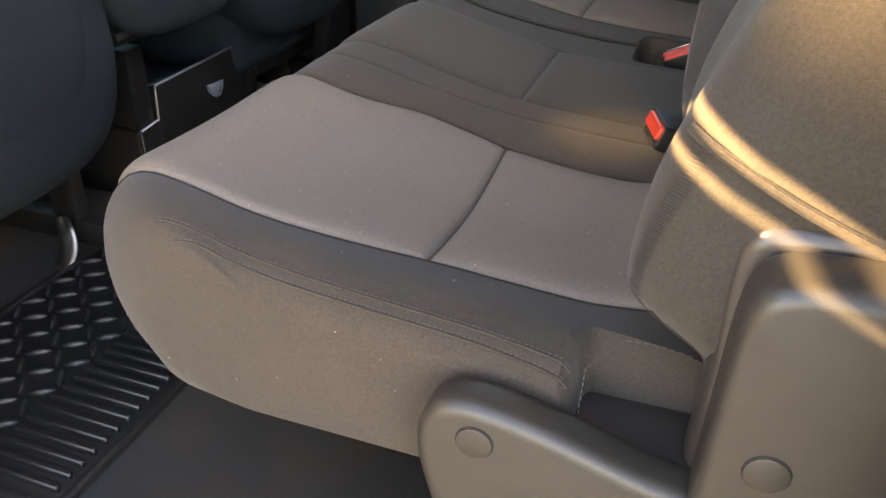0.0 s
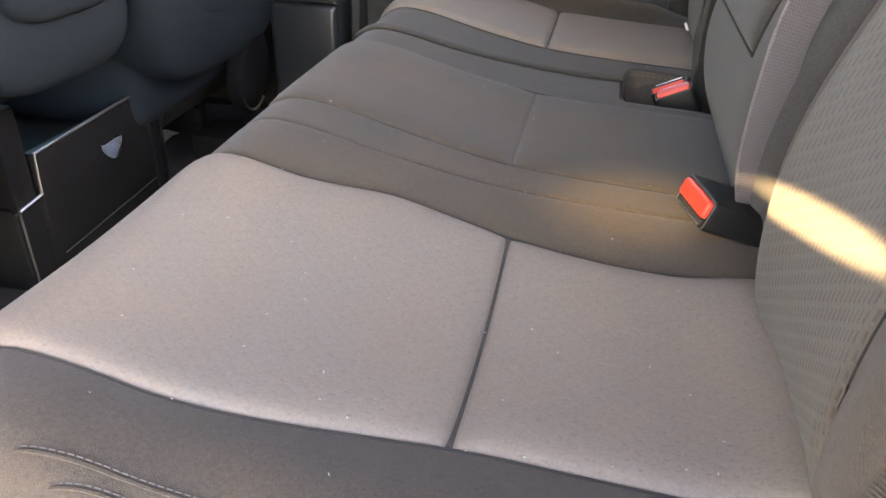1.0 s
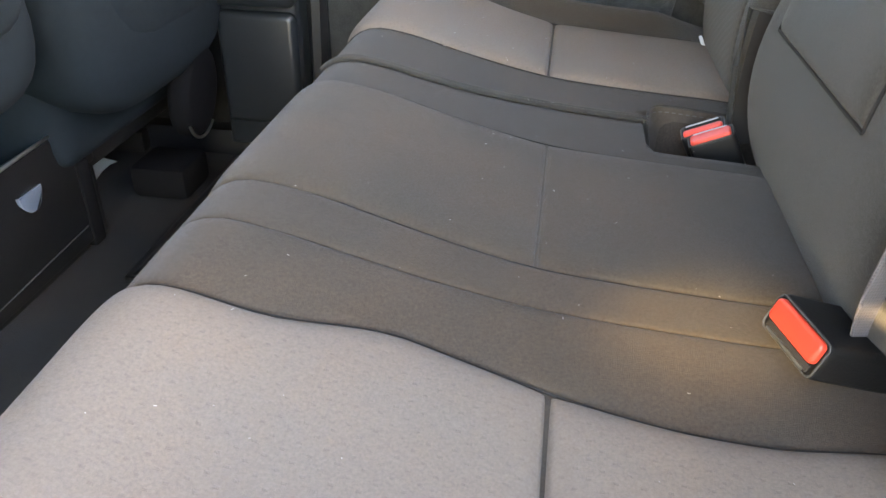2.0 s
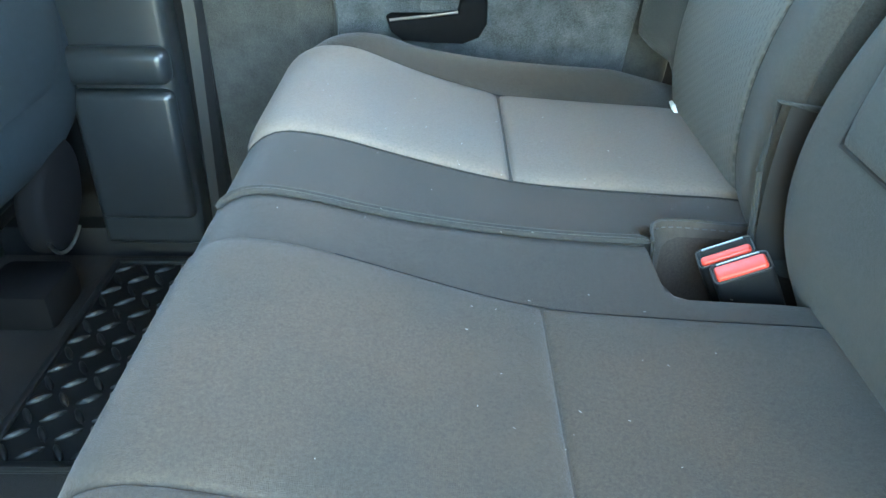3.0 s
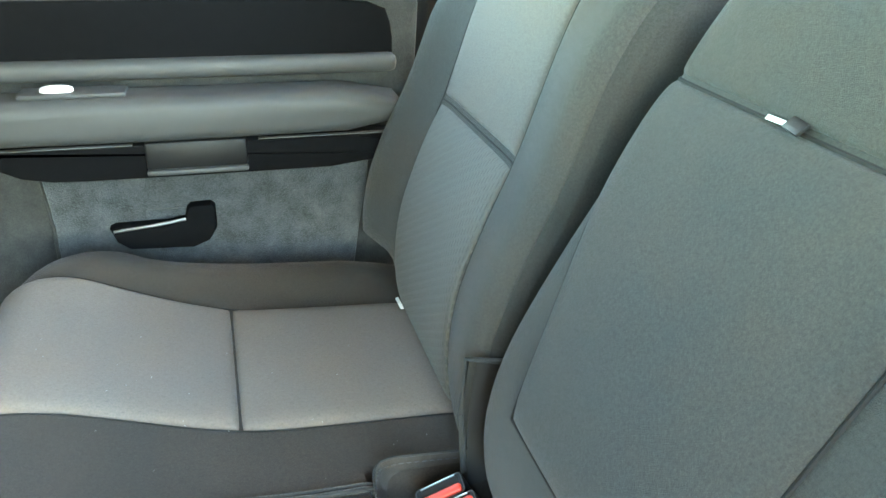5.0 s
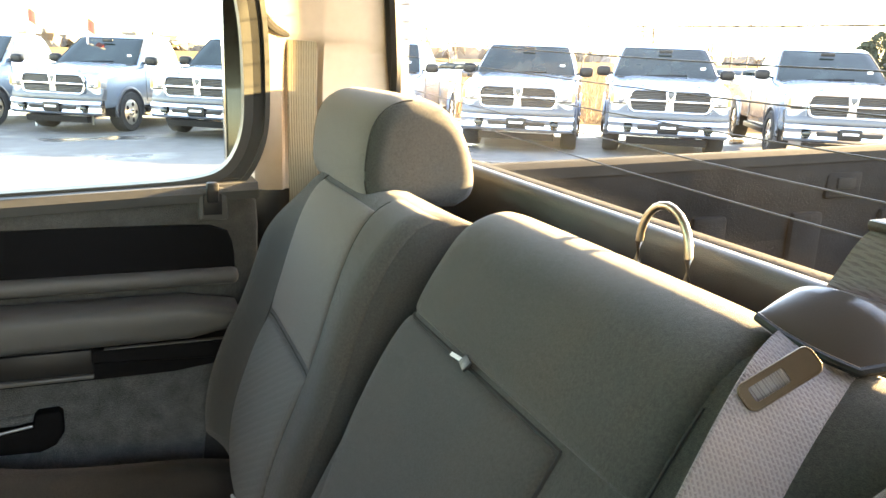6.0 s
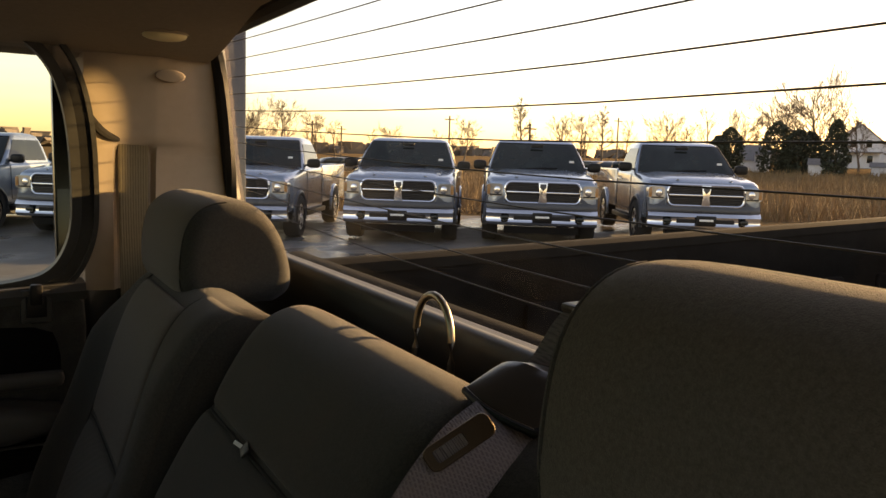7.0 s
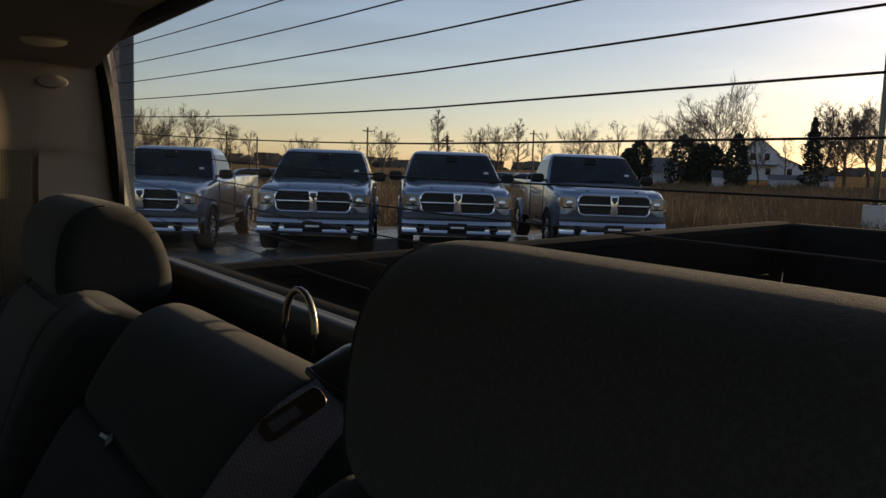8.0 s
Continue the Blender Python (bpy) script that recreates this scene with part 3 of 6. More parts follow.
# forty-percent cushion, far place
bench40 = thing("bench_seat", (0.0, 1.27, 0.776), "narrow half of a charcoal cloth rear bench with taupe insert", "car seat", "rear bench")
cush40 = part("cushion", cushion_body(1.003, 1.545, far=True), "cushion_cloth", bench40)
far0 = lambda s: 1.115 + 0.035 * smooth01((s - 0.35) / 0.3)
far1 = lambda s: 1.385 + 0.05 * smooth01((s - 0.35) / 0.35)
part("insert_front", panel(far_side, S(CREASE) + 0.0002, 0.80, far0, far1, 0.012), "insert", cush40, "taupe woven insert panel")
part("insert_rear", panel(far_side, 0.03, S(CREASE) - 0.0002, far0, far1, 0.012), "insert", cush40, "taupe woven insert panel")
edge_seams(far_side, 0.03, 0.80, far0, far1, cush40, (False, False))
stitch = bmesh.new()
ridge = [(0.185, 1.010), (0.30, 1.004), (0.45, 1.002), (0.70, 1.002), (0.78, 1.002)]
for dy in (-0.0032, 0.0032):
    line = [p + np.array([0, dy, 0.0]) for p in seam_path(cushion_at, ridge, 0.003, n=80)]
    part("piping", tube(line, 0.0032, sides=8), "dark_cloth", cush40)
    stitches([p + np.array([0, 0, 0.0032]) for p in line], bm=stitch)
# stitched cloth wall of the buckle pocket
wall = [(0.180, 0.985), (0.184, 1.020), (0.20, 1.037), (0.25, 1.037), (0.318, 1.037)]
rows = [[(x + 0.004 * (1 - k), y - 0.006 * (1 - k), (0.936 - 0.09 * (x - 0.18)) - 0.095 * (1 - k)) for x, y in rounded(wall, 2)] for k in np.linspace(0, 1, 5)]
part("pocket_wall", grid(rows)[0], "pocket", cush40, "brown-grey cloth pocket wall")
part("pocket_edge", tube(rows[-1], 0.0018, sides=6), "dark_cloth", cush40)
stitches([(x, y - 0.004, z - 0.007) for x, y, z in rows[-1]], 0.005, 0.004, 0.0008, bm=stitch)
part("stitching", stitch, "thread", cush40)


# ---- backrests ----
BACK = Line([(0.33, 0.87), (0.300, 0.95), (0.302, 1.06), (0.335, 1.16), (0.368, 1.235), (0.406, 1.36), (0.427, 1.415), (0.459, 1.452),
             (0.51, 1.460), (0.55, 1.430), (0.570, 1.33), (0.46, 0.87)])
MIDDLE = Line([(0.325, 0.87), (0.283, 0.96), (0.284, 1.07), (0.345, 1.20), (0.437, 1.355), (0.478, 1.426), (0.505, 1.459),
               (0.553, 1.470), (0.59, 1.435), (0.598, 1.33), (0.47, 0.87)])


def back_at(s, y, far=True):
    """The skin of an outboard backrest; its shoulder falls away outboard and its bolsters stand forward."""
    x, z = BACK(s)
    yo = abs(y - YC)                       # distance from the cab's middle
    z -= 0.075 * smooth01((yo - 0.60) / 0.17) ** 2 * smooth01((z - 1.1) / 0.3)
    front = smooth01((0.62 - s) / 0.08)
    inner = 0.215 if y > YC else 0.342
    x += front * 0.060 * smooth01((1.0 - z) / 0.06) * smooth01((yo - 0.60) / 0.06)
    x -= front * 0.036 * (math.exp(-((yo - 0.69) / 0.06) ** 2) + 0.33 * math.exp(-((yo - inner - 0.045) / 0.05) ** 2)) * smooth01((1.43 - z) / 0.1)
    d = min(0.745 - yo, yo - inner)
    if d < 0.04:
        k = 1 - math.sqrt(max(0.0, 1 - ((0.04 - max(d, 0)) / 0.04) ** 2))
        x += front * 0.04 * k - (1 - front) * 0.02 * k
        z -= 0.016 * k * smooth01((z - 1.3) / 0.15)
    return np.array([x, y, z])


def middle_at(s, y):
    x, z = MIDDLE(s)
    d = min((y - 0.435) * 0.30, 0.998 - y)
    if d < 0.05:
        front = smooth01((0.62 - s) / 0.08)
        k = 1 - math.sqrt(max(0.0, 1 - ((0.05 - max(d, 0)) / 0.05) ** 2))
        x += front * (0.05 if y > YC else 0.13) * k - (1 - front) * 0.02 * k
        z -= 0.035 * k * smooth01((z - 1.3) / 0.15)
    return np.array([x, y, z])


def lofted(fn, y0, y1, n=40, m=70):
    t = [(1 - math.cos(math.pi * k / n)) / 2 for k in range(n + 1)]
    return loft([[fn(s, y0 + (y1 - y0) * k) for s in np.linspace(0, 1, m)] for k in t])


B = lambda z: BACK.share(z=z)
C = lambda z: MIDDLE.share(z=z)
back40 = part("backrest", lofted(back_at, 1.017, 1.543), "dark_cloth", bench40)
fb0 = lambda s: 1.125 + 0.01 * s
fb1 = lambda s: 1.395 + 0.005 * s
part("insert_upper", panel(back_at, B(1.237), B(1.442), fb0, fb1, 0.007), "smooth_insert", back40, "smooth taupe upper insert")
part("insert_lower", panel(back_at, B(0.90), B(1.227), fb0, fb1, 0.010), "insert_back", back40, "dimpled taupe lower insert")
part("inner_bolster", panel(back_at, B(0.90), B(1.456), 1.026, fb0, 0.003, sink=0.001), "mid_cloth", back40)
edge_seams(back_at, B(0.90), B(1.452), fb0, fb1, back40, (False, False))
edge_seams(back_at, B(1.2315), B(1.2325), fb0, fb1, back40, (True, False))
# near backrest takes the browner cloth for the warm light falling there
back60 = part("backrest", lofted(back_at, 0.057, 0.457), "cushion_cloth", bench60)
nb0, nb1 = 0.175, 0.405
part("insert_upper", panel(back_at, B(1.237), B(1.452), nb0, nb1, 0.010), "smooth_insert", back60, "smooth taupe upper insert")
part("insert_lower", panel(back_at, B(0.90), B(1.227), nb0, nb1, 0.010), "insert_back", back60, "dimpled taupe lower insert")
# stitched ribbing along the near bolster, and the side panel's seam
rib, stitch = bmesh.new(), bmesh.new()
for k in range(64):
    z = 0.952 + 0.0026 * k
    yk = 0.078 + 0.004 * math.sin(k / 12)
    tube([skin_offset(back_at, B(z), yk + d, 0.0012) for d in (-0.005, 0.0, 0.006)], [0.0003, 0.0006, 0.0003], rib, 4)
tagged(part("ribbing", rib, "cushion_cloth", back60), "fine stitched ribbing", "", "", "stuff")
side_seam = rounded([(0.291, 0.085, 1.122), (0.305, 0.066, 1.118), (0.335, 0.0555, 1.105), (0.37, 0.0545, 1.088), (0.43, 0.0545, 1.066)], 2)
part("side_piping", tube(side_seam, 0.0040, sides=8), "cushion_cloth", back60)
stitches([(x, y - 0.003, z + 0.003) for x, y, z in side_seam], 0.004, 0.003, 0.0004, bm=stitch)
part("stitching", stitch, "cushion_cloth", back60)
part("middle_body", lofted(middle_at, 0.435, 0.998), "mid_cloth", back60)
arm0, arm1 = (lambda s: 0.655 - 0.05 * smooth01((C(1.2) - s) / 0.2)), (lambda s: 0.985 - 0.075 * smooth01((C(1.36) - s) / 0.25))
armrest = part("armrest", panel(middle_at, C(1.07), C(1.362), arm0, arm1, 0.012), "mid_cloth", back60, "padded fold-down centre armrest")
part("top_pad", panel(middle_at, C(1.366), 0.56, 0.57, 0.985, 0.008), "mid_cloth", back60)


edge_seams(back_at, B(0.90), B(1.452), nb0, nb1, back60, (False, False))
edge_seams(middle_at, C(1.07), C(1.362), arm0, arm1, back60, r=0.0018)
edge_seams(middle_at, C(1.366), C(1.43), 0.57, 0.985, back60, (False, False))


PROFILE = rounded([(-0.060, -0.082), (-0.086, -0.060), (-0.085, 0.0), (-0.075, 0.052), (-0.046, 0.082), (0.0, 0.087), (0.040, 0.070), (0.068, 0.028), (0.084, -0.030), (0.082, -0.066), (0.055, -0.082)], 2)


def headrest(xc, y, zc, half=0.170):
    """A wedge-shaped pad with a seamed front face, on two steel posts."""
    t = thing("headrest", (0.5, y, 1.48), "padded charcoal cloth headrest, front face lightened for the light on it", "headrest", "headrests")

    def ring(u, grow=0.0):
        k = (1 - abs(u) ** 9) ** 0.45
        return [(xc + x * (0.66 + 0.34 * k) * (1 + grow), y + half * u, zc + 0.93 * z * (0.60 + 0.40 * k) * (1 + grow)) for x, z in PROFILE]

    us = [math.sin(a) for a in np.linspace(-math.pi / 2, math.pi / 2, 41)]
    part("pad", loft([ring(u) for u in us]), "dark_cloth", t)
    n = len(PROFILE)
    front = [i for i, (x, z) in enumerate(PROFILE) if x < -0.012 and z > -0.075]
    inner = [u for u in us if abs(u) < 0.90]
    rows = [[ring(u, 0.007)[i] for i in front] for u in inner]
    # same cloth as the pad, coloured lighter to carry the light on the front
    part("front_face", grid(rows)[0], "smooth_insert", t, "cloth face, lightness stands for the light on it")
    for row in (rows[0], rows[-1]):
        part("seam", tube(row, 0.0012, sides=6), "dark_cloth", t)
    for k in (-0.07, 0.07):
        part("post", tube([(xc - 0.02, y + k, 1.40), (xc - 0.01, y + k, zc - 0.03)], 0.006), "steel", t)
    return t


headrest(0.540, 1.362, 1.499)
headrest(0.552, 0.270, 1.521, 0.167)

# tether loop behind the middle backrest
loop = thing("tether_loop", (0.63, 0.815, 1.40), "bright steel wire loop behind the bench", "loop")
arch = [(0.632, 0.838, 1.34), (0.632, 0.8435, 1.44)] + [(0.632, 0.806 + 0.0365 * math.cos(radians(a)), 1.462 + 0.042 * math.sin(radians(a))) for a in range(0, 181, 15)] + [(0.632, 0.7685, 1.44), (0.632, 0.774, 1.34)]
part("wire", tube(arch, 0.0040, sides=10), "loop_metal", loop)

# side hinge cover, near end of the bench
hinge = thing("hinge_cover", (0.25, 0.03, 0.55), "moulded grey-brown plastic seat hinge cover with round caps", "trim")
lobe = rounded([(0.150, 0.77), (0.126, 0.855), (0.138, 0.900), (0.165, 0.911), (0.20, 0.908), (0.25, 0.896), (0.30, 0.880), (0.37, 0.868), (0.40, 0.80), (0.40, 0.6), (0.20, 0.6), (0.15, 0.72)], 2)
part("lobe", slab(lobe, "y", 0.014, 0.056, 0.013, seg=4), "grey_plastic", hinge)
shell = rounded([(0.334, 0.60), (0.336, 0.80), (0.338, 0.95), (0.338, 1.02), (0.342, 1.055), (0.362, 1.070), (0.42, 1.072), (0.60, 1.072), (0.62, 0.9), (0.62, 0.6)], 2)
part("shell", slab(shell, "y", 0.000, 0.056, 0.013, seg=4), "grey_plastic", hinge)
upright = rounded([(0.330, 0.80), (0.333, 0.95), (0.328, 1.045), (0.334, 1.071), (0.357, 1.084), (0.60, 1.085), (0.60, 0.80)], 2)
# separate tone on the upright stands for shade on its receding top
part("upright", slab(upright, "y", 0.052, 0.100, 0.014, seg=3), "guide_plastic", hinge, "inner upright, toned for its shaded receding top")
part("tray", box(0.135, 0.345, 0.030, 0.12, 0.80, 0.868, 0.006), "guide_plastic", hinge)
for x, z, r in ((0.180, 0.877, 0.0145), (0.377, 0.931, 0.0145)):
    circle = [(x + r * math.cos(a * math.tau / 28), z + r * math.sin(a * math.tau / 28)) for a in range(28)]
    part("cap", slab(circle, "y", (0.0115 if x < 0.3 else -0.0025), 0.02, 0.0015), "grey_plastic", hinge)
    part("cap_gap", tube([(p, (0.0138 if x < 0.3 else -0.0002), q) for p, q in circle], 0.0009, sides=5, closed=True), "seam", hinge)


# ---- belts ----
def buckle(name, m, label, body=0.075, split=0.0):
    """A belt buckle: black body, red push button, slot; local x is its width, y its depth, z its long axis."""
    t = thing(name, (0, 0, 0), label, "seat belt buckle", "belt buckles")
    part("body", slab(round_rect(-0.025, 0.025, -0.0125, 0.0125, 0.005), "z", -body, 0.0, 0.003), "black_plastic", t)
    rim = [(x, y, 0.0005) for x, y in round_rect(-0.0238, 0.0238, -0.0112, 0.0112, 0.004)]
    part("rim", tube(rim, 0.0007, sides=6, closed=True), "mid_plastic", t)
    part("button", slab(round_rect(-0.0215, 0.0215, -0.0100, split, 0.0035), "z", -0.002, 0.0042, 0.0022, seg=3), "red", t, "red push button")
    part("slot", slab(round_rect(-0.020, 0.020, split + 0.001, 0.0100, 0.001), "z", -0.002, 0.0012, 0.0006), "seam", t)
    part("tongue_guide", box(-0.018, 0.018, 0.0085, 0.0102, 0.0005, 0.0022, 0.0004), "steel", t)
    t.matrix_world = m
    return t


def axes(o, x, z, size=1.0):
    """A pose at o with its x along x and its z near z."""
    x = Vector(x).normalized()
    y = Vector(z).cross(x).normalized()
    return Matrix.Translation(o) @ Matrix((x, y, x.cross(y))).transposed().to_4x4() @ Matrix.Scale(size, 4)


buckle("seat_belt_buckle", axes((0.247, 0.977, 0.930), (0.9, -0.10, 0.44), (-0.42, -0.12, 0.9), 1.10), "black seat belt buckle with a red push button", 0.075, -0.001)
buckle("seat_belt_buckle", axes((0.252, 0.947, 0.932), (0.9, -0.10, 0.44), (-0.42, -0.12, 0.9), 1.10), "black seat belt buckle with a red push button", 0.075, 0.006)
buckle("seat_belt_buckle", axes((0.250, 0.530, 0.952), (-0.32, 0.94, 0.05), (-0.90, -0.30, 0.34), 1.32), "black seat belt buckle lying on the cushion, orange-red button", 0.095, 0.004)


def strap(name, path, width_dir, width, mat, label, thick=0.0014):
    """Webbing along a path; width and its direction may be given point by point."""
    t = thing(name, path[0], label, "seat belt", "seat belts")
    pts = rounded(path, 3)
    dirs = rounded([tuple(d) for d in width_dir], 3) if isinstance(width_dir, list) else [width_dir] * len(pts)
    wide = [w[0] for w in rounded([(w,) for w in width], 3)] if isinstance(width, list) else [width] * len(pts)
    rings = []
    for i, p in enumerate(pts):
        p = Vector(p)
        d = (Vector(pts[min(i + 1, len(pts) - 1)]) - Vector(pts[max(i - 1, 0)])).normalized()
        w = Vector(dirs[i])
        w = (w - d * w.dot(d)).normalized() * wide[i] / 2
        n = d.cross(w).normalized() * thick
        rings.append([p - w - n, p + w - n, p + w + n, p - w + n])
    part("webbing", loft(rings), mat, t)
    for k in (0, 1):
        part("selvedge", tube([(r[k] + r[3 - k]) / 2 for r in rings], thick * 0.9, sides=5), mat, t)
    return t


belt = strap("seat_belt", [(0.665, 0.560, 1.505), (0.640, 0.562, 1.531), (0.622, 0.565, 1.528), (0.602, 0.568, 1.492), (0.575, 0.558, 1.475), (0.538, 0.545, 1.469), (0.487, 0.520, 1.454),
                           (0.423, 0.492, 1.404), (0.350, 0.488, 1.28), (0.296, 0.498, 1.15), (0.291, 0.510, 1.055), (0.294, 0.527, 0.99), (0.312, 0.550, 0.93)],
             [(0.1, -1, 0), (0.1, -1, 0), (0.1, -1, 0), (0.15, -1, -0.1), (0.2, -0.95, -0.2), (0.35, -0.85, -0.3), (0.7, -0.5, -0.45),
              (0.85, -0.3, -0.4), (0.85, 0.25, -0.2), (0.72, 0.60, -0.1), (0.72, 0.62, 0.0), (0.75, 0.5, 0.1), (0.7, 0.3, 0.2)],
             [0.047] * 9 + [0.047, 0.046, 0.040, 0.034], "webbing", "grey-lilac woven seat belt hanging down the backrest")


part("retainer", box(0.622, 0.660, 0.534, 0.592, 1.5285, 1.5365, 0.003), "black_plastic", belt, "black retainer clip")


def ring_plate(outer, inner, z0, z1):
    """A flat plate with a hole; both outlines have the same number of points."""
    return loft([[(x, y, z0) for x, y in outer], [(x, y, z1) for x, y in outer], [(x, y, z1) for x, y in inner], [(x, y, z0) for x, y in inner], [(x, y, z0) for x, y in outer]], caps=False)


plate = thing("latch_plate", (0, 0, 0), "bronze-coloured steel latch plate on the belt", "latch plate")
part("plate", ring_plate(round_rect(-0.036, 0.044, -0.0128, 0.0128, 0.008, 5), round_rect(-0.027, 0.012, -0.0072, 0.0072, 0.003, 5), -0.0012, 0.0012), "bronze", plate)
part("webbing_fold", slab(round_rect(-0.026, 0.013, -0.0095, 0.0095, 0.002), "z", -0.0055, -0.0035, 0.0006), "webbing", plate, "grey-lilac webbing through the slot")
part("rolled_edge", tube([(x, y, 0.0003) for x, y in round_rect(-0.036, 0.044, -0.0128, 0.0128, 0.008, 5)], 0.0014, sides=6, closed=True), "bronze", plate)
plate.matrix_world = axes((0.4870, 0.523, 1.467), (0.845, -0.10, 0.45), (-0.25, -0.75, 0.60), 0.60)
guide = thing("belt_guide", (0.57, 0.55, 1.475), "glossy dark plastic belt guide on the backrest shoulder", "belt guide")


def pod(u, v, lift=1.0):
    """The guide's leaf-shaped cover over the unit square."""
    a, b, c, d = Vector((0.532, 0.585, 1.477)), Vector((0.592, 0.585, 1.489)), Vector((0.546, 0.520, 1.464)), Vector((0.608, 0.515, 1.478))
    p = a * (1 - u) * (1 - v) + b * u * (1 - v) + c * (1 - u) * v + d * u * v
    side = Vector((-1, 0, 0)) * (u < 0.5) + Vector((1, 0, 0)) * (u >= 0.5)
    p += side * 0.006 * math.sin(math.pi * v) * abs(2 * u - 1) + Vector((0, 0.006 * math.sin(math.pi * u) * (1 - 2 * v), 0))
    return p + Vector((0, 0, lift * (0.004 + 0.019 * (1 - abs(2 * u - 1)) ** 0.8 * math.sin(math.pi * v) ** 0.5)))


uv = [(1 - math.cos(math.pi * k / 16)) / 2 for k in range(17)]
part("cover", grid([[pod(u, v) for v in uv] for u in uv])[0], "guide_plastic", guide)
edge = [pod(0, v, 0.4) for v in uv] + [pod(u, 1, 0.4) for u in uv[1:]]
part("lip", tube(edge, 0.0032, sides=8), "black_plastic", guide)
part("base", grid([[pod(u, v, -0.6) for v in uv] for u in uv])[0], "black_plastic", guide)
part("edge_trim", tube([pod(0, v, 1.0) for v in uv], 0.0009, sides=5), "steel", guide)

# small pull tab sticking out over the armrest
tab = thing("pull_tab", (0.437, 0.822, 1.372), "small white and black cloth pull tab above the centre armrest", "tab")
part("tab", box(0.4335, 0.4375, 0.825, 0.841, 1.3660, 1.3668, 0.0003, turn=rot(4, -50, 10)), "white", tab)
part("tab_fold", box(0.431, 0.442, 0.803, 0.825, 1.366, 1.369, 0.001, turn=rot(0, -45, -14)), "black_plastic", tab)

# white clip tabs in the crease behind the far cushion
for x, y, z in ((0.296, 1.362, 0.934), (0.318, 1.108, 0.918), (0.315, 0.44, 0.915)):
    tab = thing("clip_tab", (x, y, z), "small white plastic tab at the backrest's foot", "clip", "clip tabs")
    part("tab", box(x - 0.0025, x + 0.0025, y - 0.009, y + 0.009, z - 0.014, z + 0.004, 0.001, turn=rot(0, -25, 0)), "white", tab)

# flap beside the far backrest's inner edge; its near-black sheet stands for shade
flap = thing("buckle_flap", (0.30, 1.012, 0.93), "cloth-edged flap, near-black for the shaded opening between the backrests", "flap")
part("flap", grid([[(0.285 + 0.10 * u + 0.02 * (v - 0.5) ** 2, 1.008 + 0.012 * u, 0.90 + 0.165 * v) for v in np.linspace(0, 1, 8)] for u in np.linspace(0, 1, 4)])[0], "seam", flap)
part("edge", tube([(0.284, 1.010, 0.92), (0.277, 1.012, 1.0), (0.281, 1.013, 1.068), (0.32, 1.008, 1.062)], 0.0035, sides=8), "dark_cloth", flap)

# lint on the cloth
rnd = random.Random(11)
lint = bmesh.new()
for i in range(110):
    x, y = rnd.uniform(-0.19, 0.27), rnd.uniform(0.10, 1.30)
    p = cushion_at(TOP.share(x=x), y)
    p[2] += 0.0135
    a, l = rnd.uniform(0, math.tau), rnd.uniform(0.0006, 0.0024)
    tube([p, p + np.array([l * math.cos(a), l * math.sin(a), 0.0006])], rnd.uniform(0.00014, 0.0003), lint, 3)
for i in range(14):
    x, z = rnd.uniform(-0.15, 0.22), rnd.uniform(0.82, 0.92)
    a, l = rnd.uniform(0, math.tau), rnd.uniform(0.0005, 0.0016)
    tube([(x, 0.0585, z), (x + l * math.cos(a), 0.058, z + l * math.sin(a))], rnd.uniform(0.00014, 0.0003), lint, 3)
tagged(part("lint", lint, "lint"), "pale lint specks on the seat cloth", "lint", "", "stuff")


# ---- cab shell ----
def structure(ob, label, category):
    return tagged(ob, label, category, "", "structure")


FLOOR = 0.56
floor = structure(part("floor", box(-1.7, 0.62, 0.0, 1.66, 0.50, FLOOR, 0.004), "carpet"), "dark carpeted cab floor", "floor")
under = structure(part("bulkhead", box(0.36, 0.70, 0.10, 1.60, FLOOR, 0.875, 0.004), "carpet"), "dark carpeted panel below the bench", "wall")
roof = structure(part("ceiling", box(-1.62, 0.62, -0.12, 1.72, 1.865, 1.90, 0.01), "headliner"), "tan cloth headliner", "ceiling")

structure(part("roof_skin", box(-1.74, 0.70, -0.19, 1.79, 1.903, 1.94, 0.015, seg=3), "truck_black"), "black painted cab roof", "roof")

# back wall with the rear window's ledge
ledge_line = rounded([(0.672, 1.30), (0.655, 1.450), (0.657, 1.467), (0.668, 1.471), (0.684, 1.466), (0.69, 1.440)], 1)
rings = [[(x, y, z) for x, z in ledge_line] + [(0.76, y, 1.44), (0.76, y, 1.30)] for y in (-0.06, 0.8, 1.66)]
structure(part("wall_rear", loft(rings), "mid_plastic"), "grey moulded ledge below the rear window", "wall")
structure(part("wall_rear_lower", box(0.70, 0.76, -0.06, 1.66, 0.5, 1.302, 0.004), "carpet"), "dark carpeted rear cab wall", "wall")


def window_x(y, z):
    """The leaning rear window."""
    return 0.690 - 0.17 * (z - 1.475)


rw = thing("window_1", (0.7, YC, 1.475), "rear cab window with fine heater wires", "window", kind="structure")
rows = [[(window_x(y, z), y, z) for y in np.linspace(YC - 0.90, YC + 0.90, 25)] for z in np.linspace(1.462, 1.87, 7)]
pane = part("pane", grid(rows)[0], "pane", rw)
pane.visible_shadow = False
for k in range(12):
    z = 1.509 + 0.0307 * k
    part("heater_wire", tube([(window_x(y, z) - 0.003, y, z + 0.024 * max(0.0, (y - 0.6) / 0.9) ** 1.4) for y in np.linspace(YC - 0.84, YC + 0.84, 14)], 0.0008, sides=5), "heater", rw)
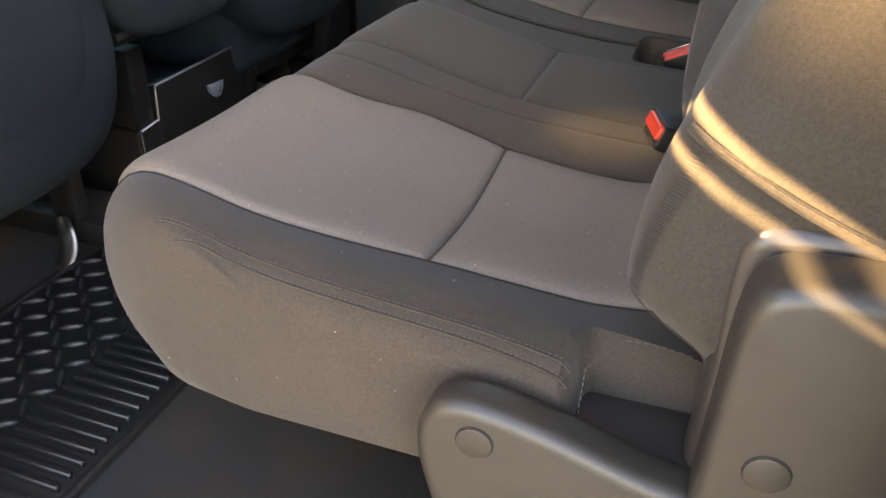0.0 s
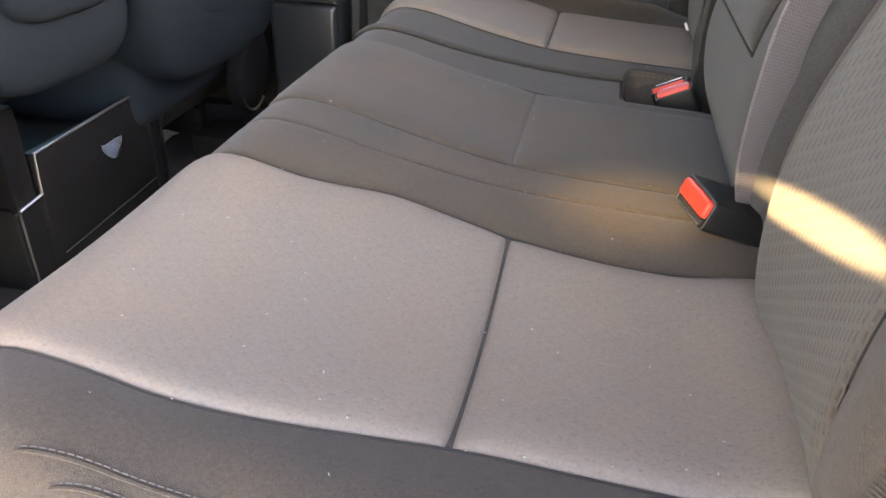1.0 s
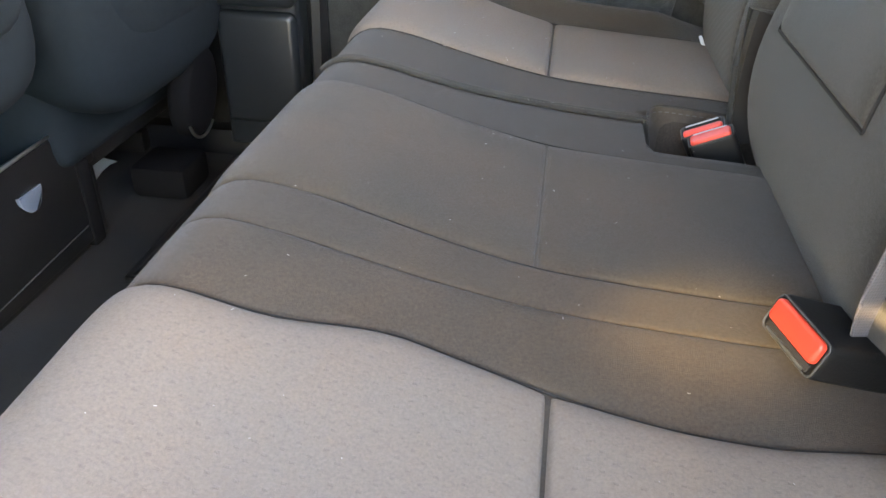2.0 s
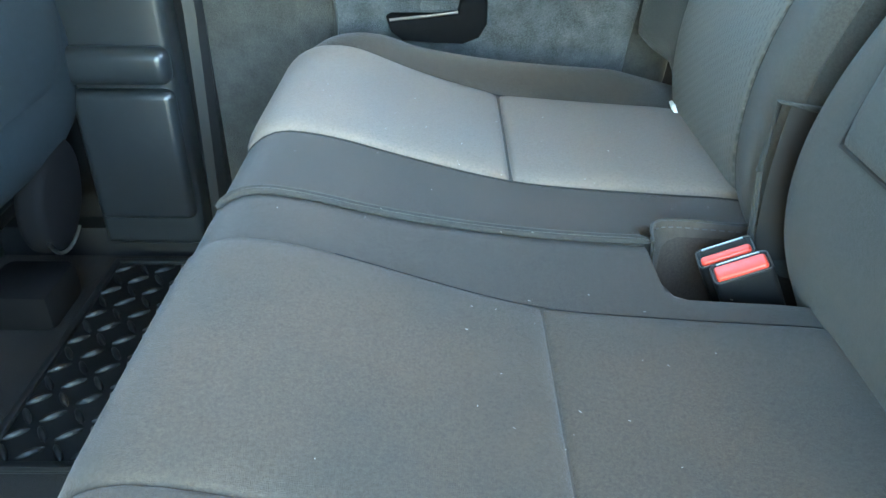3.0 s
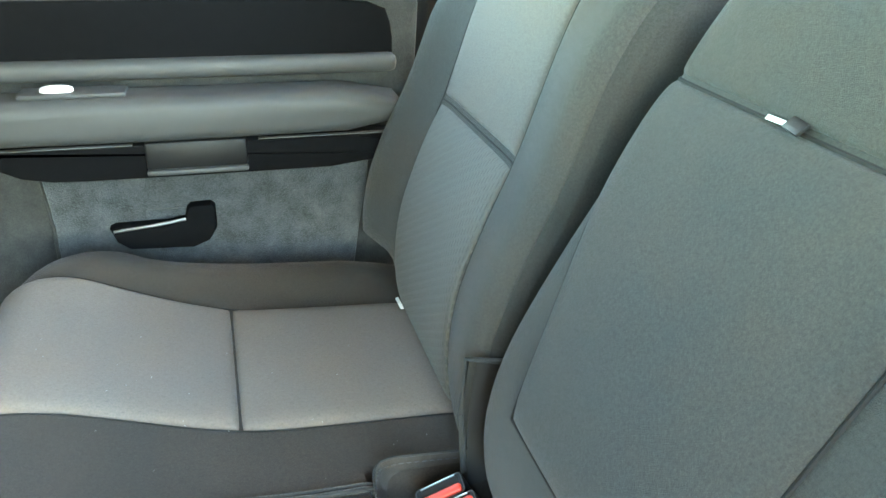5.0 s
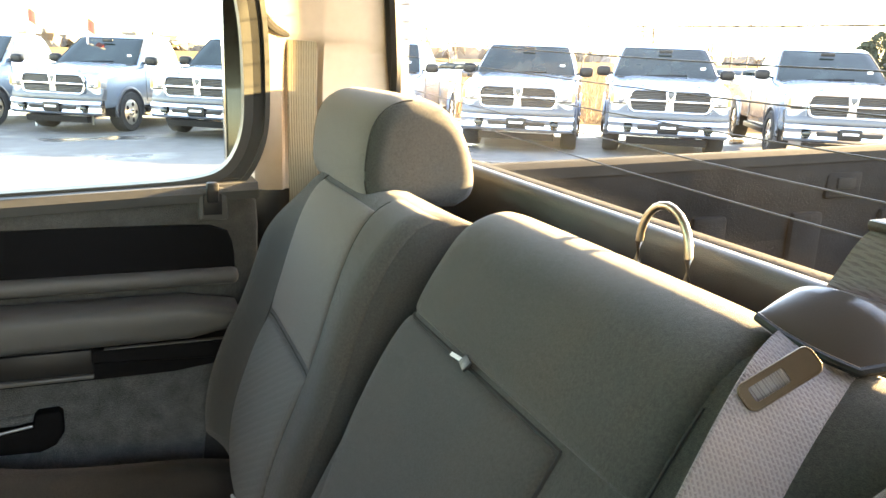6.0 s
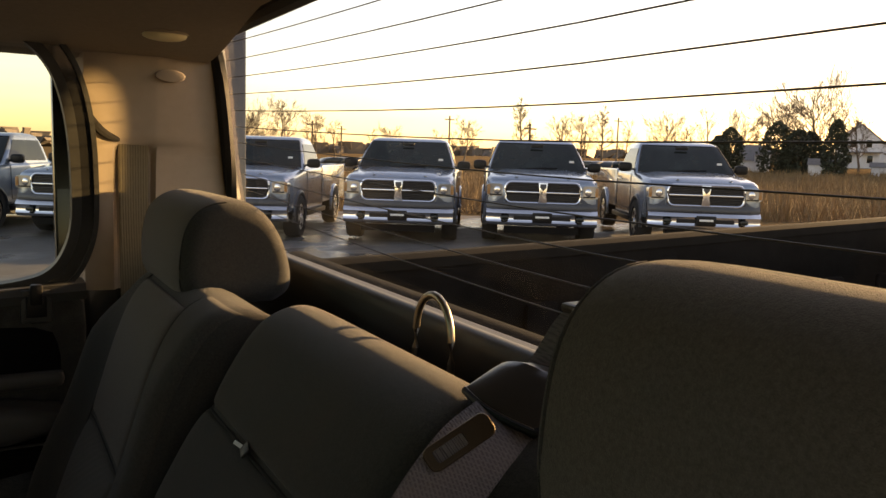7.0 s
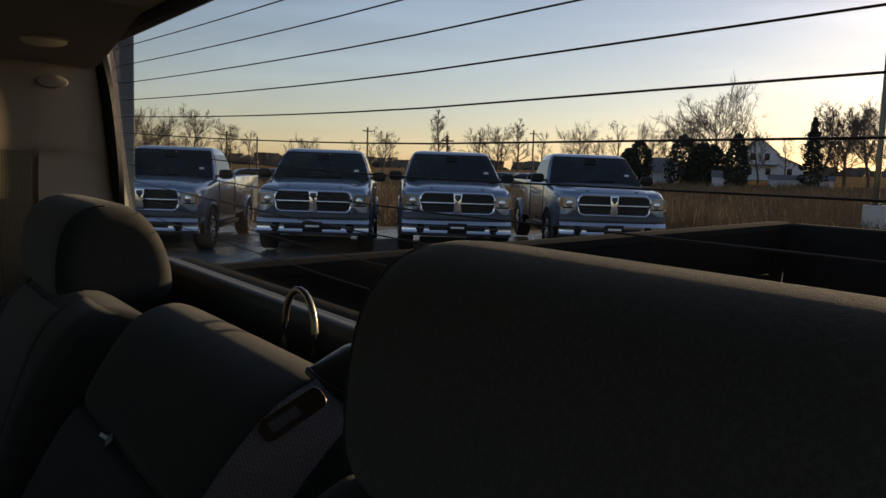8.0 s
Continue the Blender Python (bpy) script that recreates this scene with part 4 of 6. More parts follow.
seal = [(window_x(YC, z) - 0.018, YC + 0.868 - 0.06 * smooth01((z - 1.55) / 0.3), z) for z in np.linspace(1.46, 1.85, 12)]
part("seal", tube(seal, 0.014, sides=8), "black_plastic", rw)
part("seal", tube([(x, 2 * YC - y, z) for x, y, z in seal], 0.014, sides=8), "black_plastic", rw)
part("seal", tube([(window_x(y, 1.862) - 0.012, y, 1.858) for y in np.linspace(YC - 0.75, YC + 0.75, 20)], 0.014, sides=8), "black_plastic", rw)

# far rear pillar with its trim
pillar = thing("pillar_far", (0.48, 1.65, 1.40), "unseen near rear pillar, widened to block the low sun trim", "pillar", kind="structure")
rows = []
for z in np.linspace(1.38, 1.87, 50):
    lean = smooth01((z - 1.55) / 0.3)
    step = 0.014 * smooth01((1.655 - z) / 0.012)
    wx = window_x(YC, z) - 0.012
    rows.append([(0.376, 1.70 - 0.05 * lean, z), (0.384, 1.665 - 0.06 * lean, z), (0.402, 1.655 - 0.06 * lean, z), (0.432, 1.652 - 0.06 * lean, z), (0.440, 1.652 - 0.06 * lean + step, z), (0.50, 1.650 - 0.06 * lean + step, z),
                 (0.508, 1.650 - 0.06 * lean + 0.3 * step, z), (wx - 0.06, 1.662 - 0.06 * lean + 0.3 * step, z), (wx - 0.015, 1.672 - 0.06 * lean + 0.3 * step, z), (wx, 1.665 - 0.06 * lean, z), (wx + 0.01, 1.72, z)])
part("trim", grid(rows)[0], "beige", pillar)
part("outer", box(0.34, 0.70, 1.72, 1.76, 0.6, 1.9, 0.005), "truck_black", pillar)
cap = slab([(0.525 + 0.026 * math.cos(a * math.tau / 24), 1.775 + 0.011 * math.sin(a * math.tau / 24)) for a in range(24)], "y", 1.592, 1.61, 0.002)
part("airbag_tag", cap, "beige", pillar)
slot = [(0.392, 1.622, 1.702), (0.400, 1.622, 1.684), (0.416, 1.624, 1.667), (0.442, 1.626, 1.657)]
curve = rounded(slot, 2)
part("belt_slot", tube(curve, [0.002 + 0.006 * math.sin(math.pi * (k + 0.4) / len(curve)) for k in range(len(curve))], sides=8), "seam", pillar)
strap("seat_belt", [(0.468, 1.642, 1.655), (0.468, 1.646, 1.60), (0.468, 1.648, 1.50), (0.465, 1.62, 1.36), (0.455, 1.58, 1.2)], (1, 0, 0), 0.050, "pillar_webbing", "tan woven seat belt hanging from the pillar")
# near pillars and front door panel are out of view, placed to block low sun
structure(part("pillar_near", box(0.44, 0.78, -0.21, -0.05, 0.55, 1.9, 0.01), "beige"), "unseen near rear pillar, widened to block the low sun", "pillar")
structure(part("pillar_middle_near", box(-0.63, -0.45, -0.12, -0.04, 0.5, 1.9, 0.01), "black_plastic"), "black plastic middle pillar trim", "pillar")
structure(part("wall_front_near", box(-1.7, -0.6, -0.10, -0.04, 0.5, 1.45, 0.01), "black_plastic"), "black front door panel", "wall")
structure(part("sill_near", box(-0.6, 0.45, -0.12, -0.02, 0.50, 0.60, 0.012), "black_plastic"), "black plastic door sill", "sill")
rows = [[(x, y, 1.868 - 0.062 * smooth01((y - 1.20) / 0.42)) for y in np.linspace(1.18, 1.66, 12)] for x in np.linspace(-0.6, 0.595, 8)]
structure(part("headliner_edge", grid(rows)[0], "headliner"), "tan cloth headliner curving down to the side", "ceiling")
dome = thing("dome_lamp", (0.49, 1.45, 1.83), "small oval cream ceiling lamp, unlit", "lamp")
part("lens", ellipsoid((0.49, 1.46, 1.828), 0.036, 0.026, 0.010, 2.2, 20, 8), "lamp_lens", dome)
part("bezel", tube([(0.49 + 0.039 * math.cos(a * math.tau / 24), 1.46 + 0.029 * math.sin(a * math.tau / 24), 1.831) for a in range(24)], 0.003, sides=6, closed=True), "beige", dome)

# far side: front door pillar, sill and rear door
structure(part("roof_rail", box(-1.5, 0.40, 1.62, 1.70, 1.80, 1.90, 0.02), "headliner"), "tan roof rail", "trim")
structure(part("roof_rail_near", box(-1.5, 0.70, -0.12, -0.04, 1.80, 1.90, 0.02), "headliner"), "tan roof rail", "trim")
# front panes and dash panel are unseen; they cut and tint incoming light
ws = thing("window_2", (-1.7, YC, 1.45), "unseen windscreen, tinted teal to cool the light from the front", "window", kind="structure")
part("pane", box(-1.70, -1.69, -0.1, 1.70, 1.45, 1.87, 0.001), "windscreen", ws)
for y in (-0.08, 1.64):
    w = thing("window_3", (-1.1, y, 1.40), "unseen front door window, tinted to dim the cab", "window", kind="structure")
    part("pane", box(-1.7, -0.6, y - 0.004, y + 0.004, 1.40, 1.87, 0.001), "tinted", w)
structure(part("wall_front", box(-1.72, -1.66, -0.1, 1.70, 0.5, 1.45, 0.01), "black_plastic"), "unseen black panel closing the cab's front against light", "wall")
structure(part("sill", box(-1.7, 0.40, 1.56, 1.66, 0.50, 0.62, 0.012), "black_plastic"), "black plastic door sill", "sill")
bp = thing("pillar_middle", (-0.52, 1.60, 0.56), "black plastic middle pillar trim", "pillar", kind="structure")
outl = rounded([(-0.63, 0.60), (-0.63, 1.2), (-0.60, 1.85), (-0.48, 1.85), (-0.455, 1.2), (-0.45, 0.78), (-0.45, 0.60)], 1)
part("trim", slab(outl, "y", 1.53, 1.66, 0.015, seg=3), "pillar_plastic", bp)
part("step", box(-0.625, -0.452, 1.500, 1.54, 0.905, 0.965, 0.018, seg=4), "pillar_plastic", bp)
part("lower_trim", box(-0.622, -0.455, 1.512, 1.54, 0.66, 0.895, 0.016, seg=4), "pillar_plastic", bp)
part("seal", tube([(-0.432, 1.60, 0.60), (-0.435, 1.60, 1.0), (-0.45, 1.585, 1.85)], 0.024), "rubber", bp)
# added black strip that stops light leaking past the door's front edge
part("leak_filler", box(-0.50, -0.395, 1.672, 1.70, 0.56, 1.42, 0.004), "matte_black", bp)
structure(part("wall_front_far", box(-1.7, -0.6, 1.60, 1.66, 0.55, 1.40, 0.01), "black_plastic"), "black front door panel", "wall")

door = thing("door_1", (0.0, 1.66, 0.62), "closed rear cab door, carpeted below and moulded above", "door", kind="structure")
skin = rounded([(-0.415, 0.63), (-0.415, 1.0), (-0.415, 1.362), (0.30, 1.385), (0.375, 1.395), (0.38, 1.30), (0.36, 0.95), (0.30, 0.63)], 1)
part("panel", slab(skin, "y", 1.598, 1.67, 0.012), "door_panel", door)
carpet = rounded([(-0.20, 0.70), (-0.195, 1.0), (-0.205, 1.115), (0.0, 1.115), (0.28, 1.115), (0.30, 1.10), (0.27, 0.92), (0.25, 0.70)], 1)
part("carpet_panel", slab(carpet, "y", 1.585, 1.602, 0.006), "door_carpet", door, "blue-grey carpet panel")
# armrest: light roll above, dark base below
arm = rounded([(-0.262, 1.15), (-0.262, 1.208), (-0.235, 1.215), (0.0, 1.215), (0.33, 1.215), (0.335, 1.15), (0.0, 1.148)], 1)
part("armrest_top", slab(arm, "y", 1.515, 1.60, 0.018, seg=3), "mid_plastic", door, "grey armrest roll")
base = rounded([(-0.262, 1.148), (-0.25, 1.122), (-0.20, 1.097), (-0.10, 1.093), (0.33, 1.093), (0.335, 1.145), (0.0, 1.146)], 1)
part("armrest_base", slab(base, "y", 1.522, 1.60, 0.008), "matte_black", door)
part("pull_cup", box(-0.045, 0.098, 1.518, 1.56, 1.108, 1.150, 0.004), "black_plastic", door)
part("cup_lip", box(-0.045, 0.098, 1.510, 1.53, 1.102, 1.110, 0.003), "mid_plastic", door)
for x0, x1 in ((-0.25, -0.06), (0.115, 0.33)):
    part("trim_line", box(x0, x1, 1.516, 1.525, 1.1475, 1.1495, 0.0008), "mid_plastic", door)
part("switch_plate", box(-0.20, -0.06, 1.53, 1.575, 1.214, 1.222, 0.004), "mid_plastic", door)
part("window_switch", ellipsoid((-0.15, 1.548, 1.224), 0.022, 0.011, 0.006), "white", door)
# no hollow is cut: a near-black sheet gives the upper recess its shade
ds = rounded([(-0.39, 1.235), (-0.39, 1.335), (0.22, 1.335), (0.32, 1.33), (0.335, 1.29), (0.335, 1.235)], 1)
part("upper_recess_sheet", slab(ds, "y", 1.592, 1.603, 0.004), "matte_black", door)
part("rib", box(-0.39, 0.34, 1.575, 1.61, 1.225, 1.255, 0.012, seg=3), "mid_plastic", door)
part("sill_top", loft([[(x, 1.592, z - 0.028), (x, 1.586, z - 0.012), (x, 1.595, z), (x, 1.66, z), (x, 1.66, z - 0.028)] for x, z in ((-0.40, 1.369), (-0.02, 1.386), (0.27, 1.400), (0.378, 1.405))]), "mid_plastic", door)
lock = part("lock_bezel", box(0.275, 0.325, 1.588, 1.598, 1.340, 1.398, 0.005), "mid_plastic", door)
part("lock_well", box(0.284, 0.316, 1.584, 1.596, 1.350, 1.388, 0.003), "black_plastic", lock)
part("lock_knob", box(0.290, 0.310, 1.578, 1.596, 1.372, 1.408, 0.004), "black_plastic", lock)
h = [(-0.116, 1.0), (-0.108, 0.977), (-0.09, 0.963), (0.005, 0.958), (0.03, 0.968), (0.043, 0.99), (0.043, 1.025), (0.037, 1.031), (0.006, 1.030), (0.0, 1.024), (-0.004, 1.008), (-0.03, 1.004), (-0.108, 1.004)]
part("pocket_handle", slab(h, "y", 1.560, 1.588, 0.007), "matte_black", door)
part("latch_tab", box(-0.062, 0.004, 1.580, 1.588, 1.0075, 1.0205, 0.003), "door_carpet", door)
part("carpet_edge", tube([(-0.203, 1.588, 0.72), (-0.198, 1.586, 1.0), (-0.206, 1.586, 1.10)], 0.0032, sides=6), "door_panel", door)
part("handle_edge", tube([(-0.11, 1.561, 0.997), (-0.05, 1.558, 1.004), (-0.003, 1.560, 1.010)], 0.0025, sides=6), "steel", door)
# window frame and pane, with a rounded lower rear corner
def frame_sweep(path, inner, outer, thick, back=1.655):
    """A flat frame bar along a window's outline in x and z, leaning in towards the roof."""
    rings = []
    for i, (x, z) in enumerate(path):
        (xa, za), (xb, zb) = path[max(i - 1, 0)], path[min(i + 1, len(path) - 1)]
        d = Vector((xb - xa, zb - za)).normalized()
        n = Vector((d.y, -d.x))
        wide = outer(x, z)
        y = back - 0.06 * smooth01((z - 1.5) / 0.35)
        a, b = Vector((x, z)) + n * inner, Vector((x, z)) + n * (inner + wide)
        rings.append([(a.x, y - thick, a.y), (b.x, y - thick, b.y), (b.x, y, b.y), (a.x, y, a.y)])
    return loft(rings)


win = rounded([(-0.42, 1.374), (-0.02, 1.391), (0.20, 1.402), (0.27, 1.407), (0.325, 1.422), (0.355, 1.475), (0.363, 1.54), (0.354, 1.70), (0.320, 1.795), (0.25, 1.83), (-0.42, 1.84)], 3)
part("pane", grid([[(x, 1.640 - 0.06 * smooth01((z - 1.5) / 0.35), z) for x in np.linspace(-0.42, 0.362, 9)] for z in np.linspace(1.375, 1.84, 9)])[0], "door_pane", door)
part("window_seal", frame_sweep(win, 0.0, lambda x, z: 0.012 if z < 1.41 else 0.016, 0.035), "rubber", door)
part("window_frame", frame_sweep([p for p in win if p[1] > 1.412], 0.016, lambda x, z: 0.020, 0.030), "truck_black", door)
part("frame_edge", frame_sweep([p for p in win if p[1] > 1.412], 0.036, lambda x, z: 0.008, 0.040), "rubber", door)

# floor mats
def mat(y0, label, wide=0.62, x0=-0.70):
    t = thing("floor_mat", (-0.46, y0 + wide / 2, FLOOR), label, "floor mat", "floor mats")
    x1 = -0.32
    part("sheet", box(x0, x1, y0, y0 + wide, FLOOR, FLOOR + 0.006, 0.003), "rubber", t)
    rim = bmesh.new()
    for a, b, c, d in ((x0, x0 + 0.012, y0, y0 + wide), (x1 - 0.012, x1, y0, y0 + wide), (x0, x1, y0, y0 + 0.012), (x0, x1, y0 + wide - 0.012, y0 + wide)):
        box(a, b, c, d, FLOOR + 0.004, FLOOR + 0.014, 0.003, rim)
    part("rim", rim, "rubber", t)
    y = y0 + 0.03
    while y < y0 + wide - 0.02:
        part("rib", box(-0.475, -0.345, y, y + 0.008, FLOOR + 0.004, FLOOR + 0.015, 0.002, seg=1), "rubber", t)
        y += 0.0215
    studs = bmesh.new()
    for i in range(int((-0.475 - x0) / 0.036)):
        for j in range(int(wide / 0.034)):
            a = (35 if (i + j) % 2 else -55)
            c = (x0 + 0.025 + 0.036 * i, y0 + 0.03 + 0.034 * j, FLOOR + 0.007)
            vs = bmesh.ops.create_uvsphere(studs, u_segments=8, v_segments=5, radius=1,
                                           matrix=Matrix.Translation(c) @ rot(0, 0, a) @ Matrix.Diagonal((0.019, 0.0055, 0.0065, 1)))
    part("tread", studs, "rubber", t, "raised diamond tread")
    return t


mat(0.03, "black rubber floor mat with ribs and diamond tread")
mat(1.03, "black rubber floor mat with ribs and diamond tread", 0.50, -0.62)

# ---- front seats ----
def front_seat(y0, y1, label, z0=0.74, x1=-0.60, set_back=0.0):
    t = thing("front_seat", (-0.8, (y0 + y1) / 2, FLOOR), label, "car seat", "front seats")
    yc, hy = (y0 + y1) / 2, (y1 - y0) / 2
    bend = lambda p: Vector((p.x - 0.25 * p.z + 0.16 * max(0, -p.z - 0.15) * -1, p.y, p.z))
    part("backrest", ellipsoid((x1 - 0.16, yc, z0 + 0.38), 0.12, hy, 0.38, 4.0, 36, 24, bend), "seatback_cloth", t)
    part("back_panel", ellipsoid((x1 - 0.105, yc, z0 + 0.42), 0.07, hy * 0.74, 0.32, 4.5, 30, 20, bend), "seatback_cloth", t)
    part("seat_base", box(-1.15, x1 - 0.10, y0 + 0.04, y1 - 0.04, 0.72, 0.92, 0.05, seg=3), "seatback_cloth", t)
    part("cross_frame", box(-1.1, x1 - 0.14, y0 + 0.08, y1 - 0.08, 0.685, 0.74, 0.015), "black_plastic", t)
    for y in (y0 + 0.07, y1 - 0.07):
        part("rail_leg", box(-1.05, -0.95, y - 0.015, y + 0.015, FLOOR + 0.04, 0.70, 0.005), "black_plastic", t)
        part("rail_leg", box(x1 - 0.20 - set_back, x1 - 0.14 - set_back, y - 0.015, y + 0.015, FLOOR + 0.04, 0.70, 0.005), "black_plastic", t)
    for y in (y0 + 0.07, y1 - 0.07):
        part("rail", box(-1.15, x1 - 0.02 - set_back, y - 0.02, y + 0.02, FLOOR, FLOOR + 0.05, 0.006), "black_plastic", t)
        part("bolt", ellipsoid((x1 - 0.045 - set_back, y, FLOOR + 0.055), 0.013, 0.013, 0.01), "black_plastic", t)
    return t


near_seat = front_seat(-0.02, 0.645, "dark blue-grey cloth front seat seen from behind")
cover = rounded([(-0.765, 0.545, 0.615), (-0.735, 0.52, 0.612), (-0.715, 0.50, 0.585), (-0.705, 0.465, 0.567)], 2)
part("rail_cover", tube(cover, [0.010 + 0.010 * k / len(cover) for k in range(len(cover))], sides=10, flat=0.5), "steel", near_seat, "bright bent metal rail cover")
far_seat = front_seat(1.03, 1.62, "dark blue-grey cloth front seat seen from behind", 0.80, set_back=0.22)
oval = [(1.41 + 0.075 * math.cos(a * math.tau / 32) + 0.02 * math.sin(a * math.tau / 32), 0.765 + 0.085 * math.sin(a * math.tau / 32)) for a in range(32)]
part("hinge_cover", slab(oval, "x", -0.66, -0.615, 0.014, seg=3), "matte_black", far_seat, "black oval hinge cover")
part("edge_glint", tube([(-0.618, y, z) for y, z in oval[19:28]], 0.003, sides=6), "steel", far_seat)
part("bracket_foot", box(-0.76, -0.64, 1.32, 1.44, FLOOR, 0.63, 0.016), "matte_black", far_seat)
jump = thing("centre_seat", (-0.8, 0.80, FLOOR), "dark blue-grey cloth middle front seat back", "car seat", "front seats")
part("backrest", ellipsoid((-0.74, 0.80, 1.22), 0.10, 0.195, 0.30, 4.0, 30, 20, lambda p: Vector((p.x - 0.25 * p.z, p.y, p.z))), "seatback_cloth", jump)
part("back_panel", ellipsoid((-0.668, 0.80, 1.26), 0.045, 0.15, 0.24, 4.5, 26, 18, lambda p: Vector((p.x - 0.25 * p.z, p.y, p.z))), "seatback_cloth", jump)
part("hinge_bar", tube([(-0.66, 0.64, 0.93), (-0.66, 0.96, 0.93)], 0.014), "black_plastic", jump)
con = thing("storage_console", (-0.7, 0.80, 0.6535), "black plastic storage box below the middle front seat", "storage box")
part("body", box(-0.95, -0.605, 0.60, 0.99, 0.6535, 0.80, 0.008), "black_plastic", con)
part("side_wall", box(-0.95, -0.600, 0.60, 0.645, 0.78, 0.93, 0.008), "black_plastic", con)
part("side_wall", box(-0.95, -0.600, 0.945, 0.99, 0.78, 0.93, 0.008), "black_plastic", con)
part("front_lid", box(-0.612, -0.596, 0.65, 0.94, 0.67, 0.856, 0.004), "black_plastic", con)
part("lid_edge", tube([(-0.597, 0.60, 0.79), (-0.597, 0.648, 0.795), (-0.597, 0.652, 0.855), (-0.597, 0.938, 0.862), (-0.602, 0.945, 0.925)], 0.0025, sides=6), "steel", con)
part("panel_edge", tube([(-0.597, 0.592, 0.788), (-0.597, 0.600, 0.790), (-0.600, 0.604, 0.665)], 0.0018, sides=6), "mid_plastic", con)
part("lid_groove", tube([(-0.5955, 0.665, 0.690), (-0.5955, 0.925, 0.700)], 0.0010, sides=5), "mid_plastic", con)
part("hinge_post", box(-0.612, -0.592, 0.930, 0.960, 0.66, 0.80, 0.004), "matte_black", con)
# silver plate imitates the light seen through the lid's finger hole
part("bright_hole_plate", slab([(0.82 + 0.024 * math.cos(radians(a)), 0.812 + 0.03 * math.sin(radians(a))) for a in range(180, 361, 12)], "x", -0.597, -0.590, 0.001), "silver", con)
stand = Vector((0.288, -0.398, 1.298))
con.matrix_world = Matrix.Translation(stand + 1.145 * (Vector((-0.7, 0.80, 0.6535)) - stand)) @ Matrix.Scale(1.145, 4)
paper = thing("paper", (-0.93, 1.39, 0.57), "pale crumpled paper on the floor below the front seat", "paper")
part("sheet", grid([[(-1.00 + 0.035 * i, 1.33 + 0.03 * j, 0.572 + 0.008 * math.sin(i * 1.3 + j)) for j in range(5)] for i in range(5)])[0], "white", paper)

# open near door, folded forward; out of view, added to block part of the sky
od = thing("door_2", (-0.5, -0.6, 0.6), "unseen open near rear door swung forward, holds back sky light", "door", kind="structure")
part("panel", box(-0.58, -0.50, -1.10, -0.14, 0.55, 1.42, 0.02), "door_panel", od)
# pane added behind the strip spots; it reflects none of their light
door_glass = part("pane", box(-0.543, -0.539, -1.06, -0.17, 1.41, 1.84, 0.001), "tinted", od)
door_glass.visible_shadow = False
part("window_frame", tube([(-0.54, -0.14, 1.42), (-0.54, -0.18, 1.85), (-0.54, -0.95, 1.85), (-0.54, -1.10, 1.42)], 0.03), "black_plastic", od)


# ---- the pickup's own bed ----
bed = thing("truck_bed", (1.8, YC, 0.9), "black open pickup bed with a plastic liner", "truck bed")
tilt = lambda x: 1.411 + 0.031 * (x - 1.0)
def rail(y_in, y_out):
    rings = []
    for x in np.linspace(0.80, 3.06, 12):
        z = tilt(x)
        s = 1 if y_out > y_in else -1
        rings.append([(x, y_in, z - 0.10), (x, y_in - 0.01 * s, z - 0.02), (x, y_in, z), (x, y_in + 0.03 * s, z + 0.008), (x, y_out - 0.03 * s, z + 0.006), (x, y_out, z - 0.02), (x, y_out + 0.02 * s, z - 0.5), (x, y_in + 0.04 * s, z - 0.5)])
    return loft(rings)
part("rail", rail(1.60, 1.68), "bed_liner", bed)
# cap split off in a lighter grey for the sunlit top of the rail
part("rail_cap", loft([[(x, y, tilt(x) + z) for y, z in ((1.588, -0.012), (1.592, 0.010), (1.61, 0.018), (1.655, 0.016), (1.682, 0.002), (1.682, -0.012))] for x in np.linspace(0.80, 3.06, 8)]), "rail_cap", bed)
part("rail", rail(0.0, -0.19), "bed_liner", bed)
for s, y in ((1, 1.625), (-1, -0.025)):
    part("side_liner", box(0.80, 3.02, y - 0.015, y + 0.015, 0.85, 1.42, 0.006), "bed_liner", bed)
    for k in range(7):
        x = 1.05 + 0.3 * k
        part("liner_rib", box(x, x + 0.10, y - s * 0.035, y - s * 0.012, 0.88, 1.30, 0.012), "bed_liner", bed)
part("bed_floor", box(0.80, 3.06, -0.05, 1.65, 0.82, 0.86, 0.006), "bed_liner", bed)
part("front_wall", box(0.78, 0.82, -0.10, 1.70, 0.82, 1.435, 0.01), "bed_liner", bed)
part("tailgate", box(3.03, 3.11, 0.0, 1.60, 0.86, 1.487, 0.02), "rail_cap", bed)
part("tie_down", tube([(2.96, 1.60, 1.40), (2.93, 1.575, 1.36), (2.96, 1.60, 1.33)], 0.004), "rail_cap", bed)
part("light_housing", box(1.74, 1.86, 1.588, 1.62, 1.33, 1.40, 0.012), "bed_liner", bed)
part("light_lens", box(1.77, 1.83, 1.582, 1.592, 1.355, 1.385, 0.006), "rail_cap", bed)

# ---- outdoors ----
GROUND = 0.10


def ground_z(x, y):
    """The land: tilted under the lot and raised beyond it to fit the camera's view."""
    far = math.hypot(x, y)
    k = min(1.0, 260 / max(far, 1e-6))
    d = 0.61 * x + 0.79 * y
    return GROUND + 0.0135 * (x * k - 7.5) - 0.0100 * (y * k - 11.5) + 0.012 * min(max(0.0, d - 60), 200)


reach = [-2500, -900, -400, -200, -100, -50, -20, 0, 10, 20, 30, 45, 60, 80, 110, 150, 200, 260, 400, 900, 2500]
ground = structure(part("ground", grid([[(x, y, ground_z(x, y) - 0.03) for y in reach] for x in reach])[0], "field"), "dry tan field, tilted to fit the camera's view", "ground")
